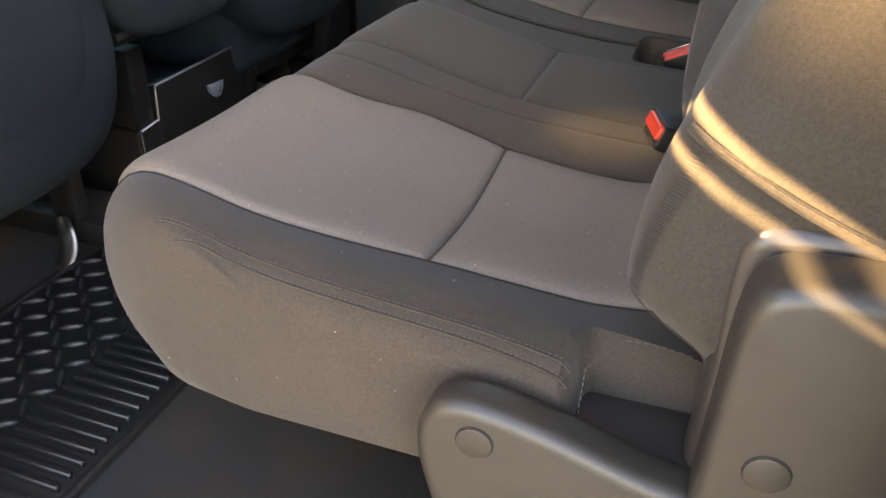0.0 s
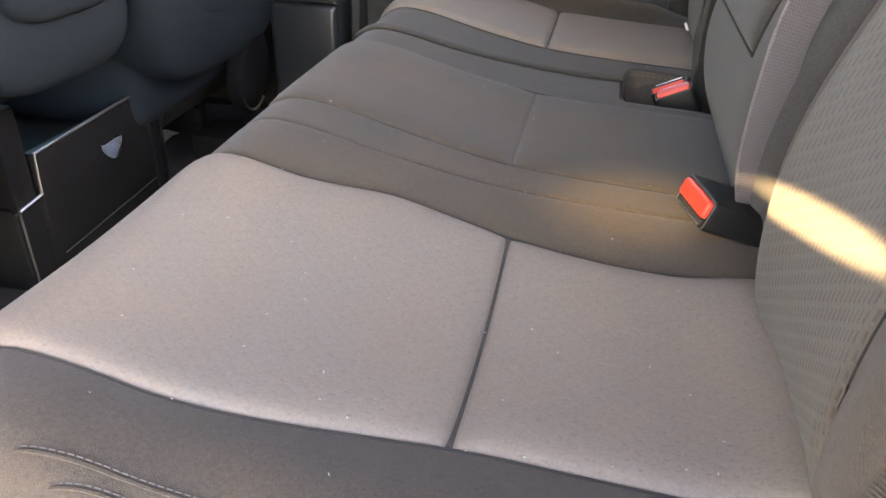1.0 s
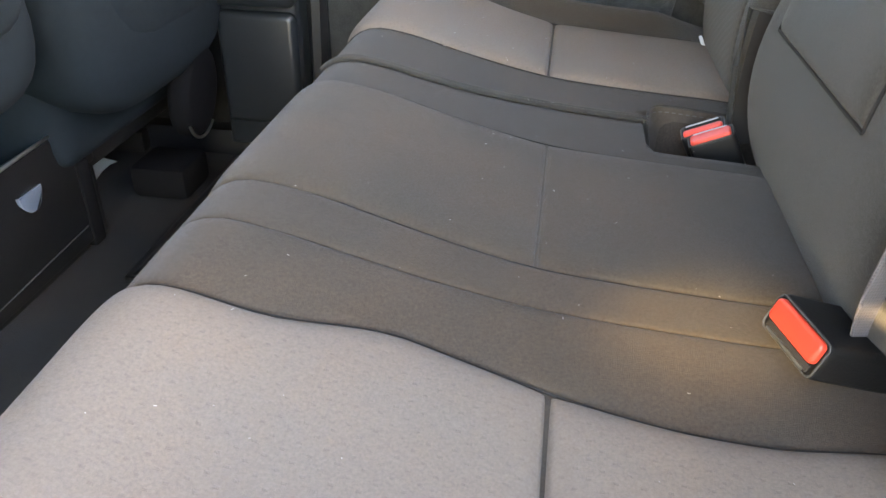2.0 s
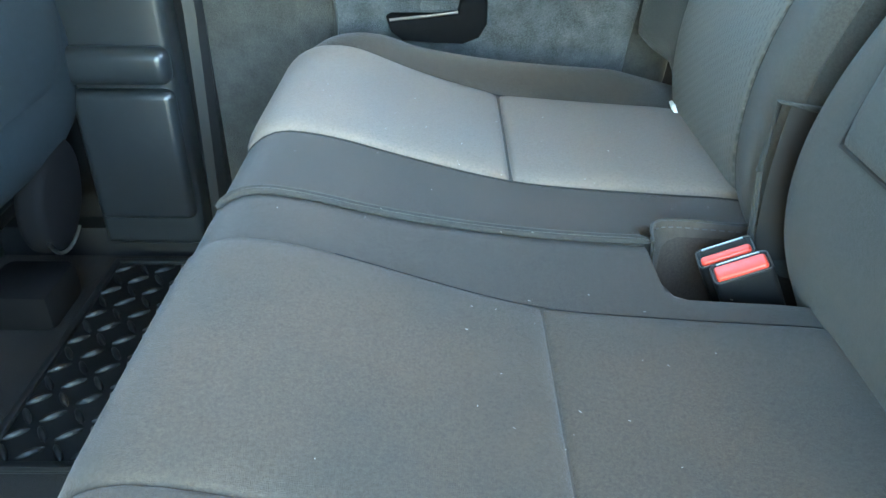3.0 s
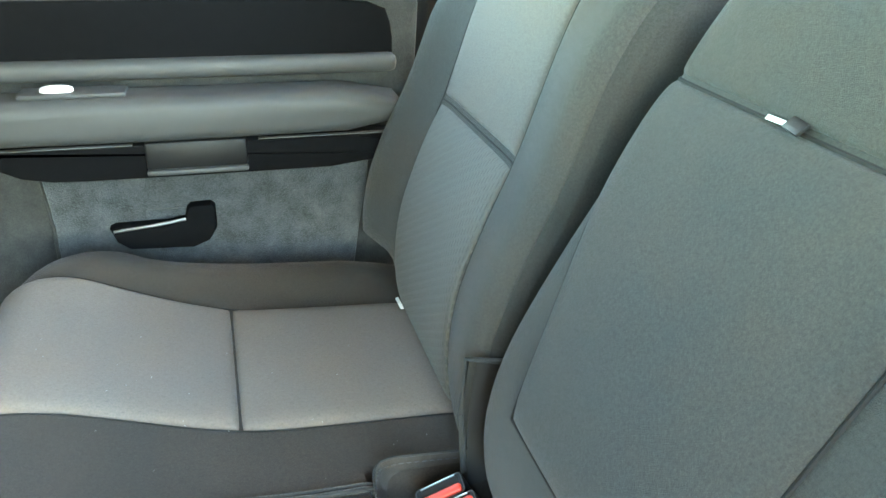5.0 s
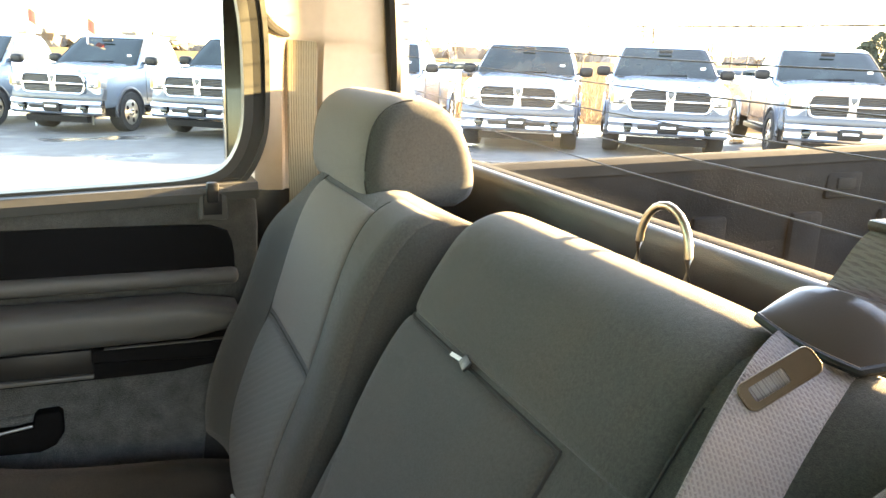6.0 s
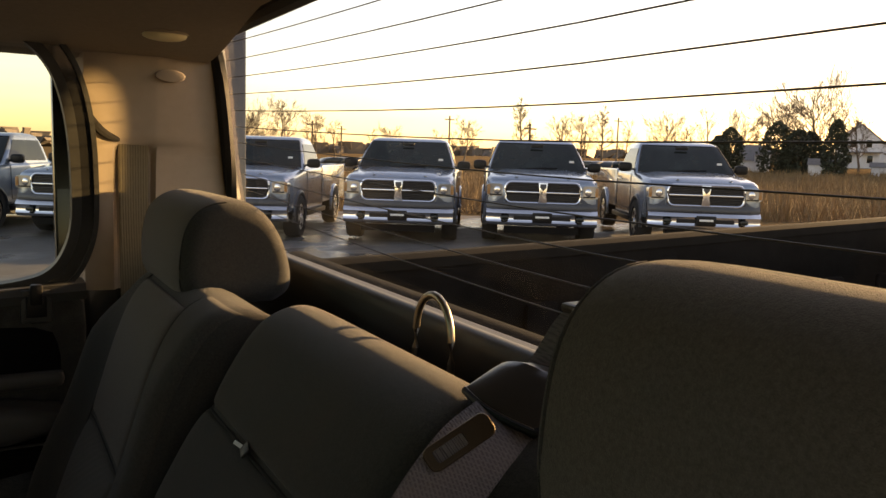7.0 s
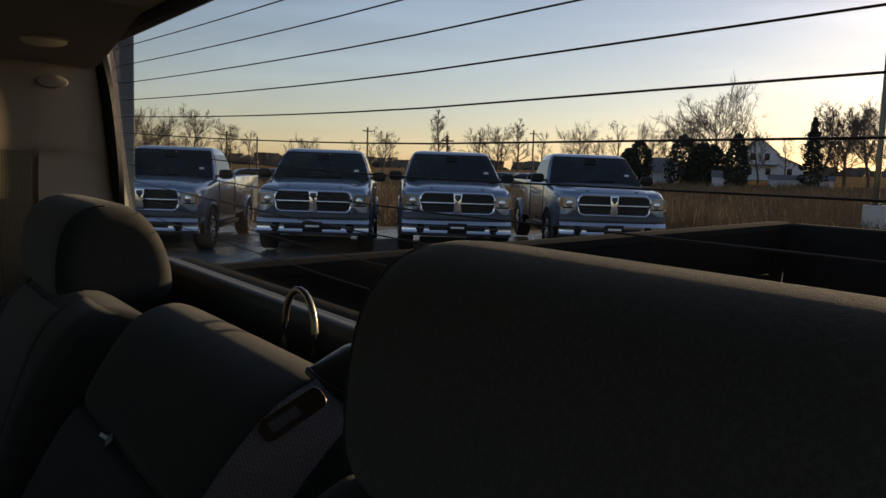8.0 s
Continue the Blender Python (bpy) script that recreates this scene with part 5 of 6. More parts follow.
lot = [(-60, -60), (60, -60), (40.0, -18.0), (13.2, 17.2 - 1.5), (7.0, 21.5), (-3.0, 28.0), (-60, 60)]
lot_mesh = slab(lot, "z", GROUND - 0.2, GROUND, 0)
for v in lot_mesh.verts:
    v.co.z += ground_z(v.co.x, v.co.y) - GROUND
structure(part("lot", lot_mesh, "asphalt"), "grey wet-patched asphalt car lot", "ground")

# ---- parked pickups ----
def ring_at(y, hw, z0, z1, r=0.10, crown=0.03):
    pts = round_rect(-hw, hw, z0, z1, r, 4)
    return [(x, y, z + (crown * (1 - (x / hw) ** 2) if z > (z0 + z1) / 2 else 0)) for x, z in pts]


def wheel(x, y, r=0.39, w=0.27):
    a = bmesh.new()
    prof = [(-w / 2, r * 0.66), (-w / 2, r * 0.93), (-w * 0.36, r), (w * 0.36, r), (w / 2, r * 0.93), (w / 2, r * 0.66)]
    rings = [[(x + u, y + v * math.cos(k * math.tau / 28), r + v * math.sin(k * math.tau / 28)) for u, v in prof] for k in range(28)]
    rings.append(rings[0])
    grid(rings, a, closed=True)
    return a


def pickup():
    t = thing("pickup_truck", (0, 0, 0), "silver pickup truck, sky blue mixed into its paint, chrome crosshair grille", "pickup truck", "parked pickups")
    # lower body from the nose to the tail
    secs = [(0.10, 0.88, 0.56, 1.12, 0.14), (0.14, 0.95, 0.52, 1.16, 0.14), (0.32, 0.995, 0.48, 1.20, 0.13), (0.8, 1.0, 0.46, 1.25, 0.12), (1.35, 1.0, 0.46, 1.30, 0.10), (1.6, 1.0, 0.46, 1.30, 0.08), (3.1, 1.0, 0.46, 1.32, 0.06)]
    part("body", loft([ring_at(y, hw, z0, z1, r, 0.035 if y < 1.7 else 0.0) for y, hw, z0, z1, r in secs]), "silver", t)
    part("bed_side", slab(round_rect(3.12, 5.82, 0.55, 1.34, 0.05), "x", -1.0, -0.92, 0.02), "silver", t)
    part("bed_side", slab(round_rect(3.12, 5.82, 0.55, 1.34, 0.05), "x", 0.92, 1.0, 0.02), "silver", t)
    part("bed_floor", box(-0.93, 0.93, 3.12, 5.82, 0.6, 0.85, 0.01), "truck_black", t)
    part("tailgate", box(-0.93, 0.93, 5.74, 5.82, 0.6, 1.33, 0.02), "silver", t)
    # raised hood middle and ridges
    part("hood", loft([[(x, y, zt + 0.028 * (1 - (abs(x) / w) ** 4)) for x in np.linspace(-w, w, 15)] + [(w, y, zt - 0.12), (-w, y, zt - 0.12)] for y, w, zt in ((0.16, 0.60, 1.150), (0.26, 0.64, 1.205), (0.6, 0.68, 1.250), (1.0, 0.72, 1.283), (1.36, 0.76, 1.312))]), "silver", t)
    for s in (-1, 1):
        part("hood_ridge", tube([(s * 0.46, 0.20, 1.205), (s * 0.50, 0.8, 1.268), (s * 0.56, 1.38, 1.298)], 0.028, sides=8, flat=0.5), "silver", t)
    # cab
    cab = [(1.29, 1.38, 3.12, 0.965), (1.40, 1.50, 3.11, 0.935), (1.62, 1.76, 3.08, 0.865), (1.80, 1.98, 3.02, 0.795), (1.855, 2.06, 2.98, 0.765), (1.90, 2.20, 2.88, 0.70), (1.918, 2.36, 2.75, 0.60)]
    RC = 0.11
    part("cab", loft([[(x, y, z) for x, y in round_rect(-hw, hw, y0, y1, RC, 5)] for z, y0, y1, hw in cab]), "silver", t)
    level = lambda z, k: float(np.interp(z, [c[0] for c in cab], [c[k] for c in cab]))

    def front_pt(u, z, out=0.022):
        x = u * (level(z, 3) - 0.045)
        d = max(0.0, abs(x) - (level(z, 3) - RC))
        return (x, level(z, 1) + RC - math.sqrt(RC * RC - d * d) - out, z)

    zs = [1.325, 1.36, 1.40, 1.47, 1.55, 1.62, 1.70, 1.80, 1.835]
    part("windshield", grid([[front_pt(u, z) for u in np.linspace(-1, 1, 25)] for z in zs])[0], "dark_glass", t)
    part("glass_seal", tube([front_pt(-1, z, 0.02) for z in zs] + [front_pt(u, 1.835, 0.02) for u in np.linspace(-1, 1, 11)] + [front_pt(1, z, 0.02) for z in zs[::-1]], 0.012, sides=5), "black_plastic", t)
    part("cowl", box(-0.86, 0.86, 1.34, 1.46, 1.29, 1.325, 0.01), "black_plastic", t)
    part("rear_view_mirror", box(-0.12, 0.12, 1.85, 1.88, 1.76, 1.82, 0.01), "black_plastic", t)
    for s in (-1, 1):
        part("wiper", tube([(s * 0.1 - 0.35, 1.41, 1.335), (s * 0.1 + 0.28, 1.44, 1.375)], 0.010, sides=5), "black_plastic", t)
        rows = []
        for z in (1.36, 1.42, 1.50, 1.62, 1.70, 1.775):
            k = (z - 1.36) / 0.415
            ya, yb = 1.60 + 0.40 * k, 2.96 - 0.06 * k
            rows.append([(s * (level(z, 3) + 0.007), y, z) for y in np.linspace(ya, yb, 8)])
        part("side_window", grid(rows)[0], "dark_glass", t)
        part("door_seam", tube([(s * 1.003, 1.60, 1.28), (s * 1.003, 1.62, 0.60), (s * 1.003, 3.02, 0.60), (s * 1.003, 3.06, 1.30)], 0.006, sides=4), "seam", t)
        part("running_board", box(s * 0.86, s * 1.02, 1.60, 3.4, 0.36, 0.46, 0.02), "black_plastic", t)
        m = part("mirror", ellipsoid((s * 1.115, 1.66, 1.40), 0.130, 0.080, 0.092, 3.5, 16, 10), "black_plastic", t)
        part("mirror_arm", box(s * 0.93, s * 1.05, 1.64, 1.70, 1.34, 1.38, 0.01), "black_plastic", t)
        part("door_handle", box(s * 0.985, s * 1.02, 2.75, 2.93, 1.13, 1.165, 0.01), "chrome", t)
        # lamps
        hl = part("headlight", loft([[(s * x, y, z) for x, z in round_rect(0.70, 0.985, 0.865, 1.085, 0.05, 4)] for y in (0.085, 0.30)]), "lens", t)
        part("lamp_reflector", ellipsoid((s * 0.80, 0.080, 0.975), 0.060, 0.016, 0.070, 2, 14, 8), "chrome", hl)
        part("lamp_bezel", box(s * 0.715, s * 0.93, 0.074, 0.10, 0.880, 0.905, 0.006), "black_plastic", hl)
        part("turn_signal", box(s * 0.925, s * 0.978, 0.07, 0.12, 0.90, 1.06, 0.012), "amber", hl)
        part("fog_lamp", ellipsoid((s * 0.66, -0.050, 0.50), 0.075, 0.02, 0.042, 2.5, 14, 8), "dark_glass", t)
        for y in (1.0, 4.55):
            w = part("wheel", wheel(s * 0.895, y, 0.40, 0.28), "tyre", t)
            part("rim", slab([(y + 0.255 * math.cos(a * math.tau / 24), 0.39 + 0.255 * math.sin(a * math.tau / 24)) for a in range(24)], "x", s * 0.95, s * 1.022, 0.02), "steel", w)
            part("hub", slab([(y + 0.07 * math.cos(a * math.tau / 12), 0.39 + 0.07 * math.sin(a * math.tau / 12)) for a in range(12)], "x", s * 1.01, s * 1.04, 0.008), "chrome", w)
            for k in range(5):
                a = k * math.tau / 5
                c, d = math.cos(a), math.sin(a)
                part("rim_hole", ellipsoid((s * 1.018, y + 0.165 * c, 0.39 + 0.165 * d), 0.012, 0.05, 0.05, 2, 10, 6), "seam", w)
            arch = [(s * 1.0, y + 0.47 * math.cos(radians(a)), 0.40 + 0.47 * math.sin(radians(a))) for a in range(-10, 191, 10)]
            part("wheel_arch", tube(arch, 0.035, sides=8), "lower_grey" if y < 2 else "silver", t)
            part("arch_well", slab([(y + 0.46 * math.cos(radians(a)), 0.40 + 0.46 * math.sin(radians(a))) for a in range(-10, 191, 10)], "x", s * 0.70, s * 1.004, 0), "seam", t)
    # grille
    gr = part("grille", slab(round_rect(-0.66, 0.66, 0.765, 1.125, 0.11), "y", 0.05, 0.14, 0.01), "seam", t, "black mesh grille")
    tr = [(x, 0.045, z) for x, z in round_rect(-0.66, 0.66, 0.765, 1.125, 0.11)]
    part("surround", tube(tr, 0.026, sides=8, closed=True), "chrome", gr)
    part("crossbar", box(-0.64, 0.64, 0.022, 0.07, 0.932, 0.968, 0.012), "chrome", gr)
    part("centre_bar", slab([(-0.080, 0.765), (-0.058, 0.93), (-0.085, 1.13), (0.085, 1.13), (0.058, 0.93), (0.080, 0.765)], "y", 0.018, 0.07, 0.010), "chrome", gr)
    part("badge", slab([(-0.052, 1.10), (0.052, 1.10), (0.056, 1.04), (0.0, 0.975), (-0.056, 1.04)], "y", 0.005, 0.03, 0.006), "lower_grey", gr)
    for k in range(4):
        for zz in (0.795, 0.985):
            part("mesh_bar", box(-0.63, 0.63, 0.040, 0.052, zz + 0.028 * k, zz + 0.010 + 0.028 * k, 0.003), "truck_black", gr)
    # bumper
    bmpr = [[(x, y0 + 0.10 * (x / 0.98) ** 4 + 0.02 * (z > 0.60), z) for z, y0 in ((0.36, 0.02), (0.385, -0.035), (0.42, -0.055), (0.455, -0.030), (0.545, -0.030), (0.575, -0.055), (0.625, -0.050), (0.655, -0.01), (0.66, 0.06), (0.36, 0.10))] for x in np.linspace(-0.98, 0.98, 25)]
    part("bumper", loft(bmpr), "chrome", t)
    part("bumper_step", loft([[(x, 0.0 + 0.12 * (x / 0.98) ** 4, 0.655), (x, -0.01 + 0.12 * (x / 0.98) ** 4, 0.70), (x, 0.03 + 0.12 * (x / 0.98) ** 4, 0.775), (x, 0.30, 0.775), (x, 0.30, 0.655)] for x in np.linspace(-0.98, 0.98, 21)]), "lower_grey", t)
    part("side_fascia", loft([[(x, 0.05 + 0.10 * (x / 0.98) ** 4, 0.77), (x, 0.075 + 0.10 * (x / 0.98) ** 4, 0.865), (x, 0.30, 0.865), (x, 0.30, 0.77)] for x in np.linspace(0.69, 0.985, 7)]), "lower_grey", t)
    part("side_fascia", loft([[(-x, 0.05 + 0.10 * (x / 0.98) ** 4, 0.77), (-x, 0.075 + 0.10 * (x / 0.98) ** 4, 0.865), (-x, 0.30, 0.865), (-x, 0.30, 0.77)] for x in np.linspace(0.69, 0.985, 7)]), "lower_grey", t)
    part("air_dam", loft([[(x, 0.03 + 0.10 * (x / 0.95) ** 4, 0.34), (x, 0.06 + 0.10 * (x / 0.95) ** 4, 0.22), (x, 0.20, 0.22), (x, 0.20, 0.34)] for x in np.linspace(-0.66, 0.66, 15)]), "black_plastic", t)
    part("lower_intake", box(-0.50, 0.50, -0.040, 0.0, 0.465, 0.535, 0.012), "seam", t)
    pl = part("plate", box(-0.17, 0.17, -0.085, -0.06, 0.43, 0.60, 0.008), "black_plastic", t)
    part("plate_bar", box(-0.12, 0.12, -0.089, -0.083, 0.505, 0.540, 0.002), "white", pl)
    part("roof_marker", box(-0.12, 0.12, 2.2, 2.26, 1.885, 1.903, 0.006), "amber", t)
    part("sticker", box(0.62, 0.71, 1.575, 1.585, 1.43, 1.52, 0.002), "white", t)
    return t


truck = pickup()
FACE = -33
spots = [(6.43, 12.17), (8.58, 10.80), (10.96, 9.26), (3.92, 13.75), (1.40, 15.3), (-1.12, 16.9), (-3.75, 18.4)]
truck.matrix_world = pose(spots[0][0], spots[0][1], ground_z(*spots[0]), 0, 0, FACE)
for x, y in spots[1:]:
    copy_thing(truck, pose(x, y, ground_z(x, y), 0, 0, FACE))


# ---- trees, house, distance ----
def bare_tree(seed, wide, leader, boughs, label, fine=1.0):
    """A bare tree of height 10: tapered trunk, boughs that fill an uneven oval crown, and fine twigs."""
    rnd = random.Random(seed)
    limbs, twigs = [], []

    def reach_out(p, d, length, r, lift, steps=4):
        pts, rr = [p], [r]
        for i in range(steps):
            d = (d + Vector((rnd.uniform(-1, 1), rnd.uniform(-1, 1), rnd.uniform(-0.6, 0.6))) * 0.20 + Vector((0, 0, lift))).normalized()
            p = p + d * length / steps
            pts.append(p), rr.append(r * (1 - 0.78 * (i + 1) / steps))
        return pts, rr

    def along(line, u):
        pts, rr = line
        k = min(int(u * (len(pts) - 1)), len(pts) - 2)
        f = u * (len(pts) - 1) - k
        return pts[k].lerp(pts[k + 1], f), (pts[k + 1] - pts[k]).normalized(), rr[k] + (rr[k + 1] - rr[k]) * f

    def branch(d, angle):
        side = d.orthogonal().normalized()
        side.rotate(Matrix.Rotation(rnd.uniform(0, math.tau), 3, d))
        return (d * math.cos(angle) + side * math.sin(angle)).normalized()

    trunk = reach_out(Vector((0, 0, 0)), Vector((rnd.uniform(-0.06, 0.06), rnd.uniform(-0.06, 0.06), 1)), 10 * leader, 0.20, 0.25, 7)
    limbs.append(trunk)
    for b in range(boughs):
        u = 0.26 + 0.74 * (b + rnd.random()) / boughs
        p, d, r = along(trunk, min(u, 0.999))
        h = p.z / 10
        a = b * 2.4 + rnd.uniform(-0.5, 0.5)
        up = 0.25 + 1.3 * h * rnd.uniform(0.7, 1.25)
        way = Vector((math.cos(a), math.sin(a), up)).normalized()
        far = max(1.2, 10 * wide * math.sqrt(max(0.05, 1 - ((h + 0.18 - 0.58) / 0.52) ** 2)) * rnd.uniform(0.72, 1.1))
        if p.z + far * way.z > 10:
            far = (10 - p.z) / way.z
        bough = reach_out(p, way, far, max(0.05, r * 0.62), 0.07, 5)
        limbs.append(bough)
        for k in range(int(10 * fine)):
            q, e, r2 = along(bough, rnd.uniform(0.2, 0.99))
            sub = reach_out(q, branch(e, rnd.uniform(0.45, 0.95)), far * rnd.uniform(0.25, 0.48), max(0.028, r2 * 0.6), 0.08, 3)
            twigs.append(sub)
            for _ in range(int(7 * fine)):
                q2, e2, r3 = along(sub, rnd.uniform(0.15, 0.99))
                twig = reach_out(q2, branch(e2, rnd.uniform(0.4, 0.9)), far * rnd.uniform(0.10, 0.22), 0.024, 0.06, 2)
                twigs.append(twig)
                for _ in range(2):
                    q3, e3, r4 = along(twig, rnd.uniform(0.3, 0.95))
                    twigs.append(reach_out(q3, branch(e3, rnd.uniform(0.4, 0.8)), far * rnd.uniform(0.05, 0.11), 0.017, 0.0, 1))
    t = thing("bare_tree", (0, 0, 0), label, "tree", "bare trees")
    for name, some, sides in (("trunk", limbs, 6), ("crown", twigs, 3)):
        verts, faces = [], []
        for pts, rr in some:
            n0 = len(verts)
            for p, r in zip(pts, rr):
                verts += [(p + Vector((r * math.cos(k * math.tau / sides), r * math.sin(k * math.tau / sides), 0.4 * r * math.sin(k * math.tau / sides + 1)))) [:] for k in range(sides)]
            for i in range(len(pts) - 1):
                for k in range(sides):
                    a, b = n0 + i * sides + k, n0 + i * sides + (k + 1) % sides
                    faces.append((a, b, b + sides, a + sides))
        me = bpy.data.meshes.new(name)
        me.from_pydata(verts, [], faces)
        me.materials.append(M["bark"])
        ob = new(name, me)
        ob.parent = t
    return t


EYE = 1.64      # height of the eye over the cab's zero


def stand(az, dist, top):
    """A spot on the land by bearing and distance, and the height there of a thing whose top stands at that elevation."""
    x, y = dist * math.sin(radians(az)), dist * math.cos(radians(az))
    z = ground_z(x, y) - 0.1
    return x, y, z, EYE + dist * math.tan(radians(top)) - z


kinds = [bare_tree(1, 0.44, 0.60, 20, "leafless winter tree with a broad round crown"),
         bare_tree(2, 0.22, 0.90, 18, "tall narrow leafless tree"),
         bare_tree(3, 0.34, 0.72, 15, "leafless winter tree with rising branches"),
         bare_tree(4, 0.28, 0.80, 12, "thin young leafless tree", 0.8),
         bare_tree(5, 0.50, 0.52, 26, "large spreading leafless tree with fine twigs", 1.1)]
# bearing from +y towards +x, distance, elevation of the top, kind
tree_spots = [(14.9, 100, 3.9, 0), (36.18, 100, 4.4, 1), (18.4, 96, 4.3, 2), (22.6, 100, 2.6, 3), (55.6, 105, 6.6, 4),
              (13.6, 104, 3.7, 0), (16.3, 108, 3.5, 4), (12.2, 100, 3.5, 2), (21.2, 100, 3.3, 2), (25.4, 140, 2.1, 3), (26.6, 150, 2.3, 0), (29.9, 130, 2.2, 3), (32.1, 105, 3.2, 2),
              (31.3, 140, 2.1, 3), (39.6, 100, 3.7, 2), (40.7, 103, 3.8, 2), (42.1, 100, 3.95, 1), (43.9, 104, 3.35, 3), (46.6, 100, 3.9, 0), (48.2, 130, 3.1, 2), (49.2, 100, 4.3, 3), (51.6, 104, 4.2, 0),
              (52.6, 120, 3.4, 3), (58.9, 118, 3.9, 2), (60.6, 120, 3.3, 3), (54.2, 112, 5.0, 2), (62.8, 112, 5.7, 2), (64.2, 108, 5.6, 0), (65.6, 105, 5.8, 2), (66.8, 100, 6.0, 4), (68.6, 104, 5.9, 0),
              (70.5, 100, 5.8, 2), (10.4, 100, 3.3, 0), (8.0, 104, 3.2, 4), (63.5, 116, 4.9, 4)]
for i, (az, dist, top, kind) in enumerate(tree_spots):
    x, y, z, high = stand(az, dist, top)
    m = pose(x, y, z, 0, 0, 73 * i) @ Matrix.Scale(high / 10, 4)
    if i < 5:
        kinds[kind].matrix_world = m
    else:
        copy_thing(kinds[kind], m).matrix_basis = m


def evergreen(seed, h, w, label, pointed):
    rnd = random.Random(seed)
    t = thing("evergreen", (0, 0, 0), label, "tree", "evergreens")
    part("trunk", tube([(0, 0, 0), (0, 0, h * 0.8)], [0.15, 0.04]), "bark", t)
    verts, faces = [], []
    for i in range(2200):
        u = rnd.random()
        full = (1 - u) ** 0.8 * (0.75 + 0.25 * math.cos(u * 40)) if pointed else math.sin(math.pi * min(1.0, 0.22 + 0.78 * u)) ** 0.55
        r = w * full * rnd.uniform(0.6, 1.05)
        a = rnd.uniform(0, math.tau)
        c = Vector((r * math.cos(a), r * math.sin(a), 0.1 + u * h))
        s = rnd.uniform(0.10, 0.26)
        n = len(verts)
        verts += [(c + Vector((rnd.uniform(-1, 1), rnd.uniform(-1, 1), rnd.uniform(-1, 0.8))) * s)[:] for _ in range(4)]
        faces += [(n, n + 1, n + 2), (n, n + 2, n + 3), (n, n + 3, n + 1), (n + 1, n + 3, n + 2)]
    me = bpy.data.meshes.new("crown")
    me.from_pydata(verts, [], faces)
    me.materials.append(M["evergreen"])
    ob = new("crown", me)
    ob.parent = t
    return t


for az, dist, top, w, k in ((50.2, 90, 2.0, 1.4, 1), (50.9, 91, 2.6, 1.5, 7), (53.9, 90, 3.0, 1.9, 2), (55.2, 90, 2.5, 1.8, 8), (55.9, 92, 2.4, 1.7, 3), (57.5, 86, 3.2, 1.2, 4), (62.2, 92, 4.3, 1.9, 5)):
    x, y, z, high = stand(az, dist, top)
    tree = evergreen(k, high, w, "dark pointed spruce at the field's edge" if k == 5 else "dark dense rounded evergreen at the field's edge", k == 5)
    tree.matrix_world = pose(x, y, z)

hs = thing("house", (0, 0, 0), "white clapboard house with a grey gable roof and low wing", "house")


def gable_front(x0, x1, y0, y1, h, top):
    """A block whose gable faces the field."""
    xm = (x0 + x1) / 2
    part("wall", loft([[(x0, y, 0), (x1, y, 0), (x1, y, h), (xm, y, top), (x0, y, h)] for y in (y0, y1)]), "house_white", hs, smooth=False)
    for e, s in ((x0, -1), (x1, 1)):
        k = (top - h) / (xm - x0)
        part("roof", loft([[(xm, y, top + 0.02), (xm, y, top + 0.20), (e + s * 0.35, y, h - 0.35 * k + 0.20), (e + s * 0.35, y, h - 0.35 * k + 0.02)] for y in (y0 - 0.3, y1 + 0.3)]), "roof", hs, smooth=False)


def house_window(x, z, y, w=0.45, h=1.3):
    pane_ = part("window", box(x - w, x + w, y - 0.06, y + 0.1, z, z + h, 0.02), "dark_glass", hs)
    part("window_frame", box(x - w - 0.1, x + w + 0.1, y - 0.03, y + 0.1, z - 0.1, z + h + 0.1, 0.02), "white", pane_)


gable_front(-3.1, 3.1, 0, 8, 5.0, 7.6)
part("wing_wall", loft([[(x, 0.8, 0), (x, 0.8, zt), (x, 7, zt), (x, 7, 0)] for x, zt in ((3.1, 4.6), (8.0, 2.5))]), "house_white", hs, smooth=False)
part("wing_roof", loft([[(x, 0.5, zt), (x, 7.3, zt), (x, 7.3, zt + 0.2), (x, 0.5, zt + 0.2)] for x, zt in ((2.9, 4.72), (8.4, 2.36))]), "roof", hs, smooth=False)
part("porch_roof", box(-3.3, 3.2, -1.6, 0.0, 2.75, 2.95, 0.03), "roof", hs)
for x in (-3.0, 0.0, 3.0):
    part("porch_post", box(x - 0.08, x + 0.08, -1.5, -1.34, 0, 2.75, 0.01), "house_white", hs)
for x, z in ((-1.2, 3.7), (1.3, 3.7), (-1.6, 1.0), (1.6, 1.0)):
    house_window(x, z, 0)
house_window(5.4, 1.0, 0.8)
part("chimney", box(-0.4, 0.4, 4.2, 5.0, 6.8, 8.4, 0.03), "roof", hs)
x, y, z, high = stand(58.9, 150, 2.95)
hs.matrix_world = pose(x, y, z, 0, 0, -58.9 + 8) @ Matrix.Scale(high / 7.6, 4)


def shed(az, dist, top, label, wide=1.0):
    t = thing("shed", (0, 0, 0), label, "shed", "sheds")
    part("wall", loft([[(x, -1, 0), (x, 1, 0), (x, 1, 1.4), (x, 0, 2.0), (x, -1, 1.4)] for x in (-1.5, 1.5)]), "house_white", t, smooth=False)
    part("roof", loft([[(x, -1.2, 1.35), (x, 0, 2.1), (x, 1.2, 1.35), (x, 0, 2.0)] for x in (-1.6, 1.6)]), "roof", t, smooth=False)
    x, y, z, high = stand(az, dist, top)
    t.matrix_world = pose(x, y, z, 0, 0, -az) @ Matrix.Diagonal((wide * high / 2.1, high / 2.1, high / 2.1, 1))


shed(52.55, 100, 1.5, "small white shed with a gable roof", 0.7)
shed(51.7, 98, 0.9, "small white shed with a gable roof", 0.8)
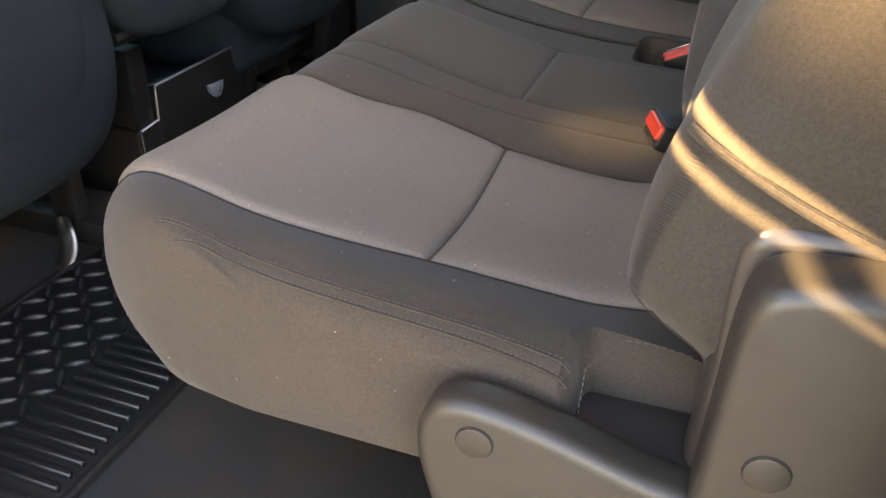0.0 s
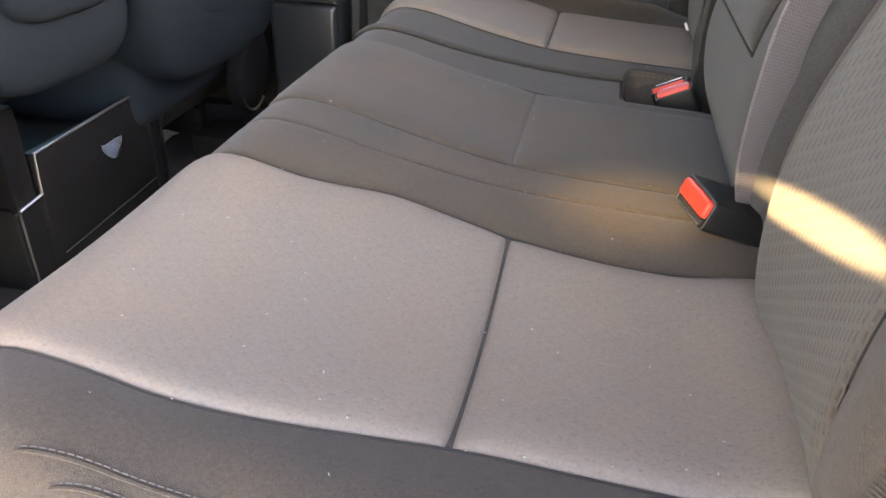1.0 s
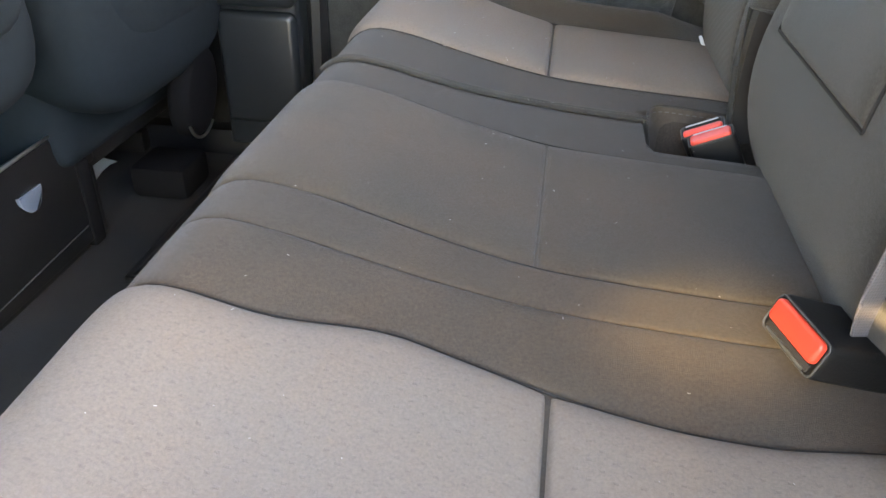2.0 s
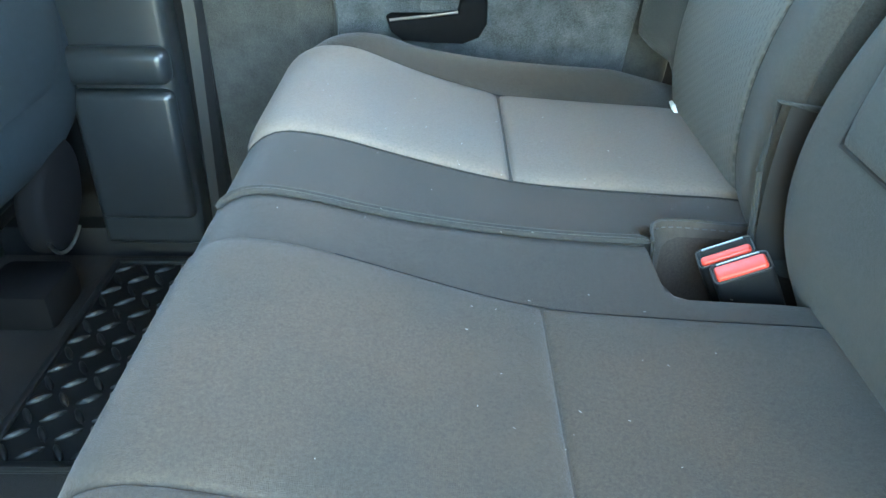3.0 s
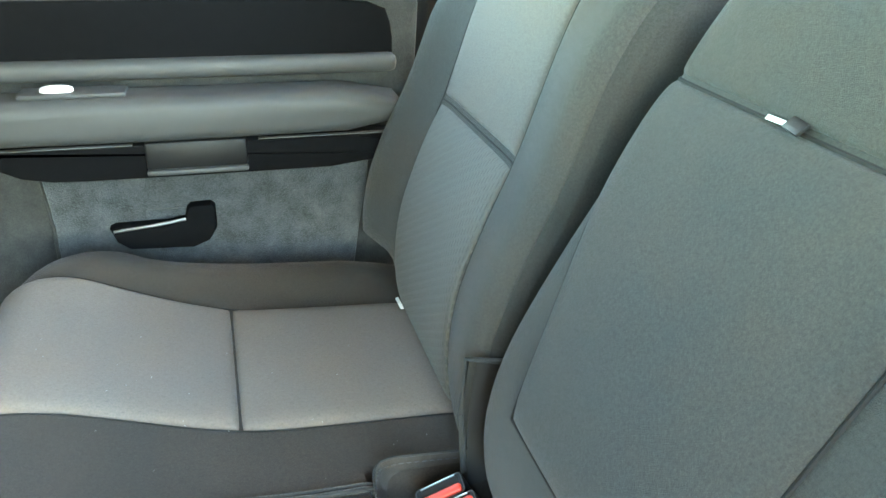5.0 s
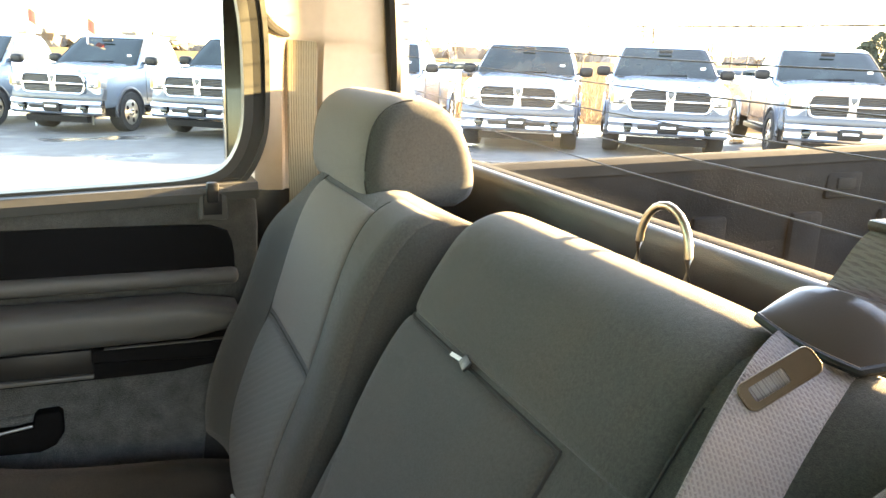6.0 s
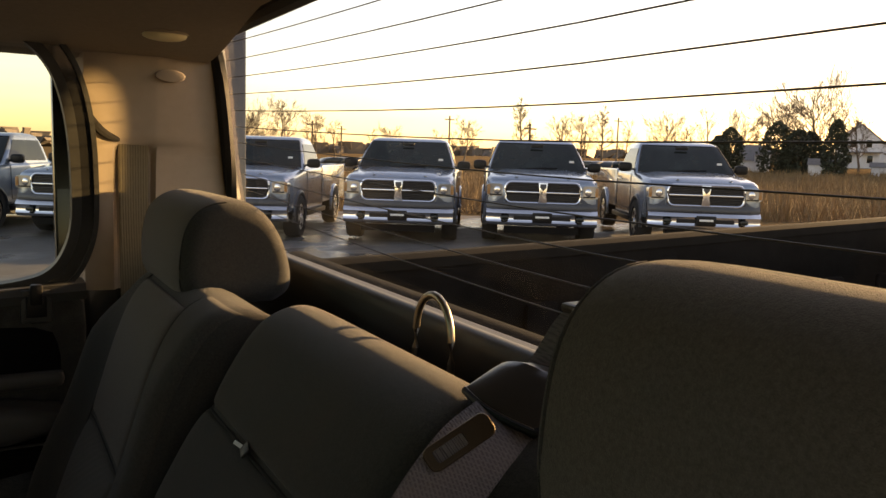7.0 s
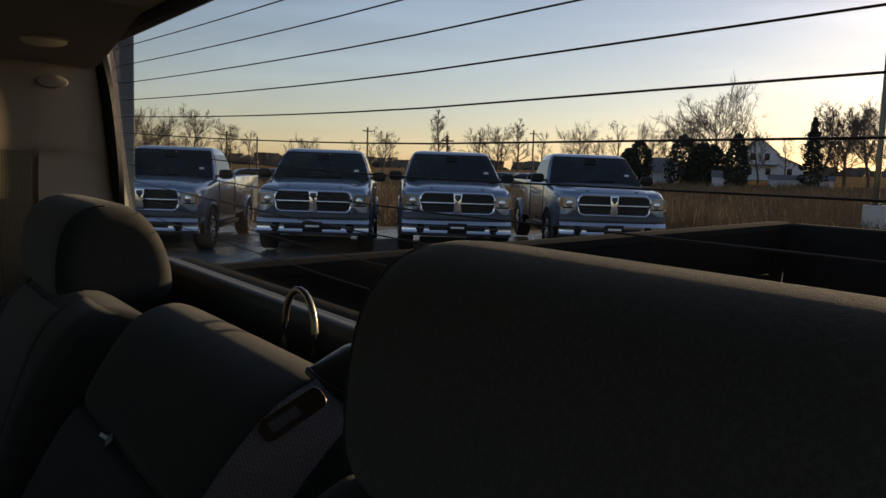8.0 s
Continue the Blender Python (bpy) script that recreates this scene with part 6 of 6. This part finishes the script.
shed(57.0, 88, 0.7, "small pale shed with a gable roof", 1.2)
shed(61.6, 96, 0.55, "low white shed with a grey roof", 3.0)

# light pole on a concrete foot
lp = thing("light_pole", (26 * math.sin(radians(66.2)), 26 * math.cos(radians(66.2)), ground_z(26 * math.sin(radians(66.2)), 26 * math.cos(radians(66.2)))), "dark steel light pole on a white concrete foot", "light pole")
o = ORIGIN[lp]
part("foot", tube([o, o + Vector((0, 0, 0.75))], 0.32, sides=20), "concrete", lp)
part("pole", tube([o + Vector((0, 0, 0.75)), o + Vector((0, 0, 8))], 0.09, sides=10), "truck_black", lp)
part("base_plate", tube([o + Vector((0, 0, 0.75)), o + Vector((0, 0, 0.80))], 0.2, sides=4), "truck_black", lp)

# telephone poles
for az, dist, top in ((30.95, 150, 3.0), (43.2, 160, 3.2), (20.9, 150, 2.3), (36.9, 110, 2.6), (23.0, 170, 2.0), (40.9, 190, 2.2)):
    x, y, z, h = stand(az, dist, top)
    p = thing("utility_pole", (x, y, z), "weathered wooden utility pole", "utility pole", "utility poles")
    o = ORIGIN[p]
    part("pole", tube([o, o + Vector((0, 0, h))], 0.16, sides=6), "bark", p)
    part("crossarm", box(o.x - 1.1, o.x + 1.1, o.y - 0.08, o.y + 0.08, o.z + h - 0.8, o.z + h - 0.6, 0.02), "bark", p)

# far treeline
rnd = random.Random(7)
fw = bmesh.new()
for i in range(1000):
    az, dist = rnd.uniform(-15, 85), rnd.uniform(420, 520)
    h = rnd.uniform(4.0, 10.0) * (0.7 + 0.6 * noise.noise((az * 0.3, 0, 0)))
    x, y = dist * math.sin(radians(az)), dist * math.cos(radians(az))
    c = Vector((x, y, ground_z(x, y)))
    w = rnd.uniform(3, 7)
    vs = [fw.verts.new(c + Vector((rnd.uniform(-w, w), rnd.uniform(-w, w), rnd.uniform(-1, 0)))) for _ in range(3)] + [fw.verts.new(c + Vector((rnd.uniform(-w, w), rnd.uniform(-w, w), h))) for _ in range(3)]
    bmesh.ops.convex_hull(fw, input=vs)
tagged(part("far_woods", fw, "far_woods", smooth=False), "hazy brown line of distant woods", "woods", "", "stuff")

# tall dry grass beyond the lot
verts, faces = [], []
for i in range(70000):
    az, dist = rnd.uniform(8, 72), 19 + 75 * rnd.random() ** 1.6
    x, y = dist * math.sin(radians(az)), dist * math.cos(radians(az))
    if x * 0.61 + y * 0.79 < 21.5:
        continue
    h = rnd.uniform(0.35, 1.0) * (0.75 + 0.7 * noise.noise((x * 0.25, y * 0.25, 0)))
    a = rnd.uniform(0, math.tau)
    w = 0.005 + 0.0005 * dist
    lean = (rnd.uniform(-0.3, 0.3), rnd.uniform(-0.3, 0.3))
    gz = ground_z(x, y) - 0.02
    n = len(verts)
    verts += [(x - w * math.cos(a), y - w * math.sin(a), gz), (x + w * math.cos(a), y + w * math.sin(a), gz), (x + lean[0], y + lean[1], gz + h)]
    faces.append((n, n + 1, n + 2))
me = bpy.data.meshes.new("dry_grass")
me.from_pydata(verts, [], faces)
me.materials.append(M["grass"])
tagged(new("dry_grass", me), "tall tan dry grass beyond the lot", "grass", "", "stuff")

# rows of cars far across the field
def far_car(x, y, turn, mat_name):
    t = thing("parked_car", (0, 0, 0), "distant parked car in a far lot", "car", "distant cars")
    part("body", slab(rounded([(-2.2, 0.35), (-2.2, 0.8), (-1.2, 0.95), (1.4, 1.0), (2.2, 0.85), (2.2, 0.35)], 1), "y", -0.85, 0.85, 0.08), mat_name, t)
    part("cabin", slab(rounded([(-1.3, 0.95), (-0.6, 1.45), (0.8, 1.45), (1.6, 0.98)], 1), "y", -0.72, 0.72, 0.08), "dark_glass", t)
    t.matrix_world = pose(x, y, ground_z(x, y), 0, 0, turn)
    return t


for i in range(22):
    az = 22.5 + 0.82 * i + (6 if i > 9 else 0)
    dist = 62 + 0.5 * (i % 5)
    if az < 45:
        far_car(dist * math.sin(radians(az)), dist * math.cos(radians(az)), 20 * i % 60, ("white", "silver", "truck_black", "silver")[i % 4])


# small red flags on thin poles above the trucks beside the far window
for x, y, z in ((-1.6, 18.6, 2.36), (-0.5, 18.7, 2.22)):
    f = thing("flag", (x, y, ground_z(x, y)), "small red flag on a thin white pole", "flag", "flags")
    part("pole", tube([(x, y, ground_z(x, y)), (x, y, z)], 0.02, sides=6), "white", f)
    part("cloth", grid([[(x + 0.04 * i, y + 0.03 * math.sin(i), z - 0.02 - 0.28 * j / 3 - 0.03 * i) for j in range(4)] for i in range(5)])[0], "red", f)
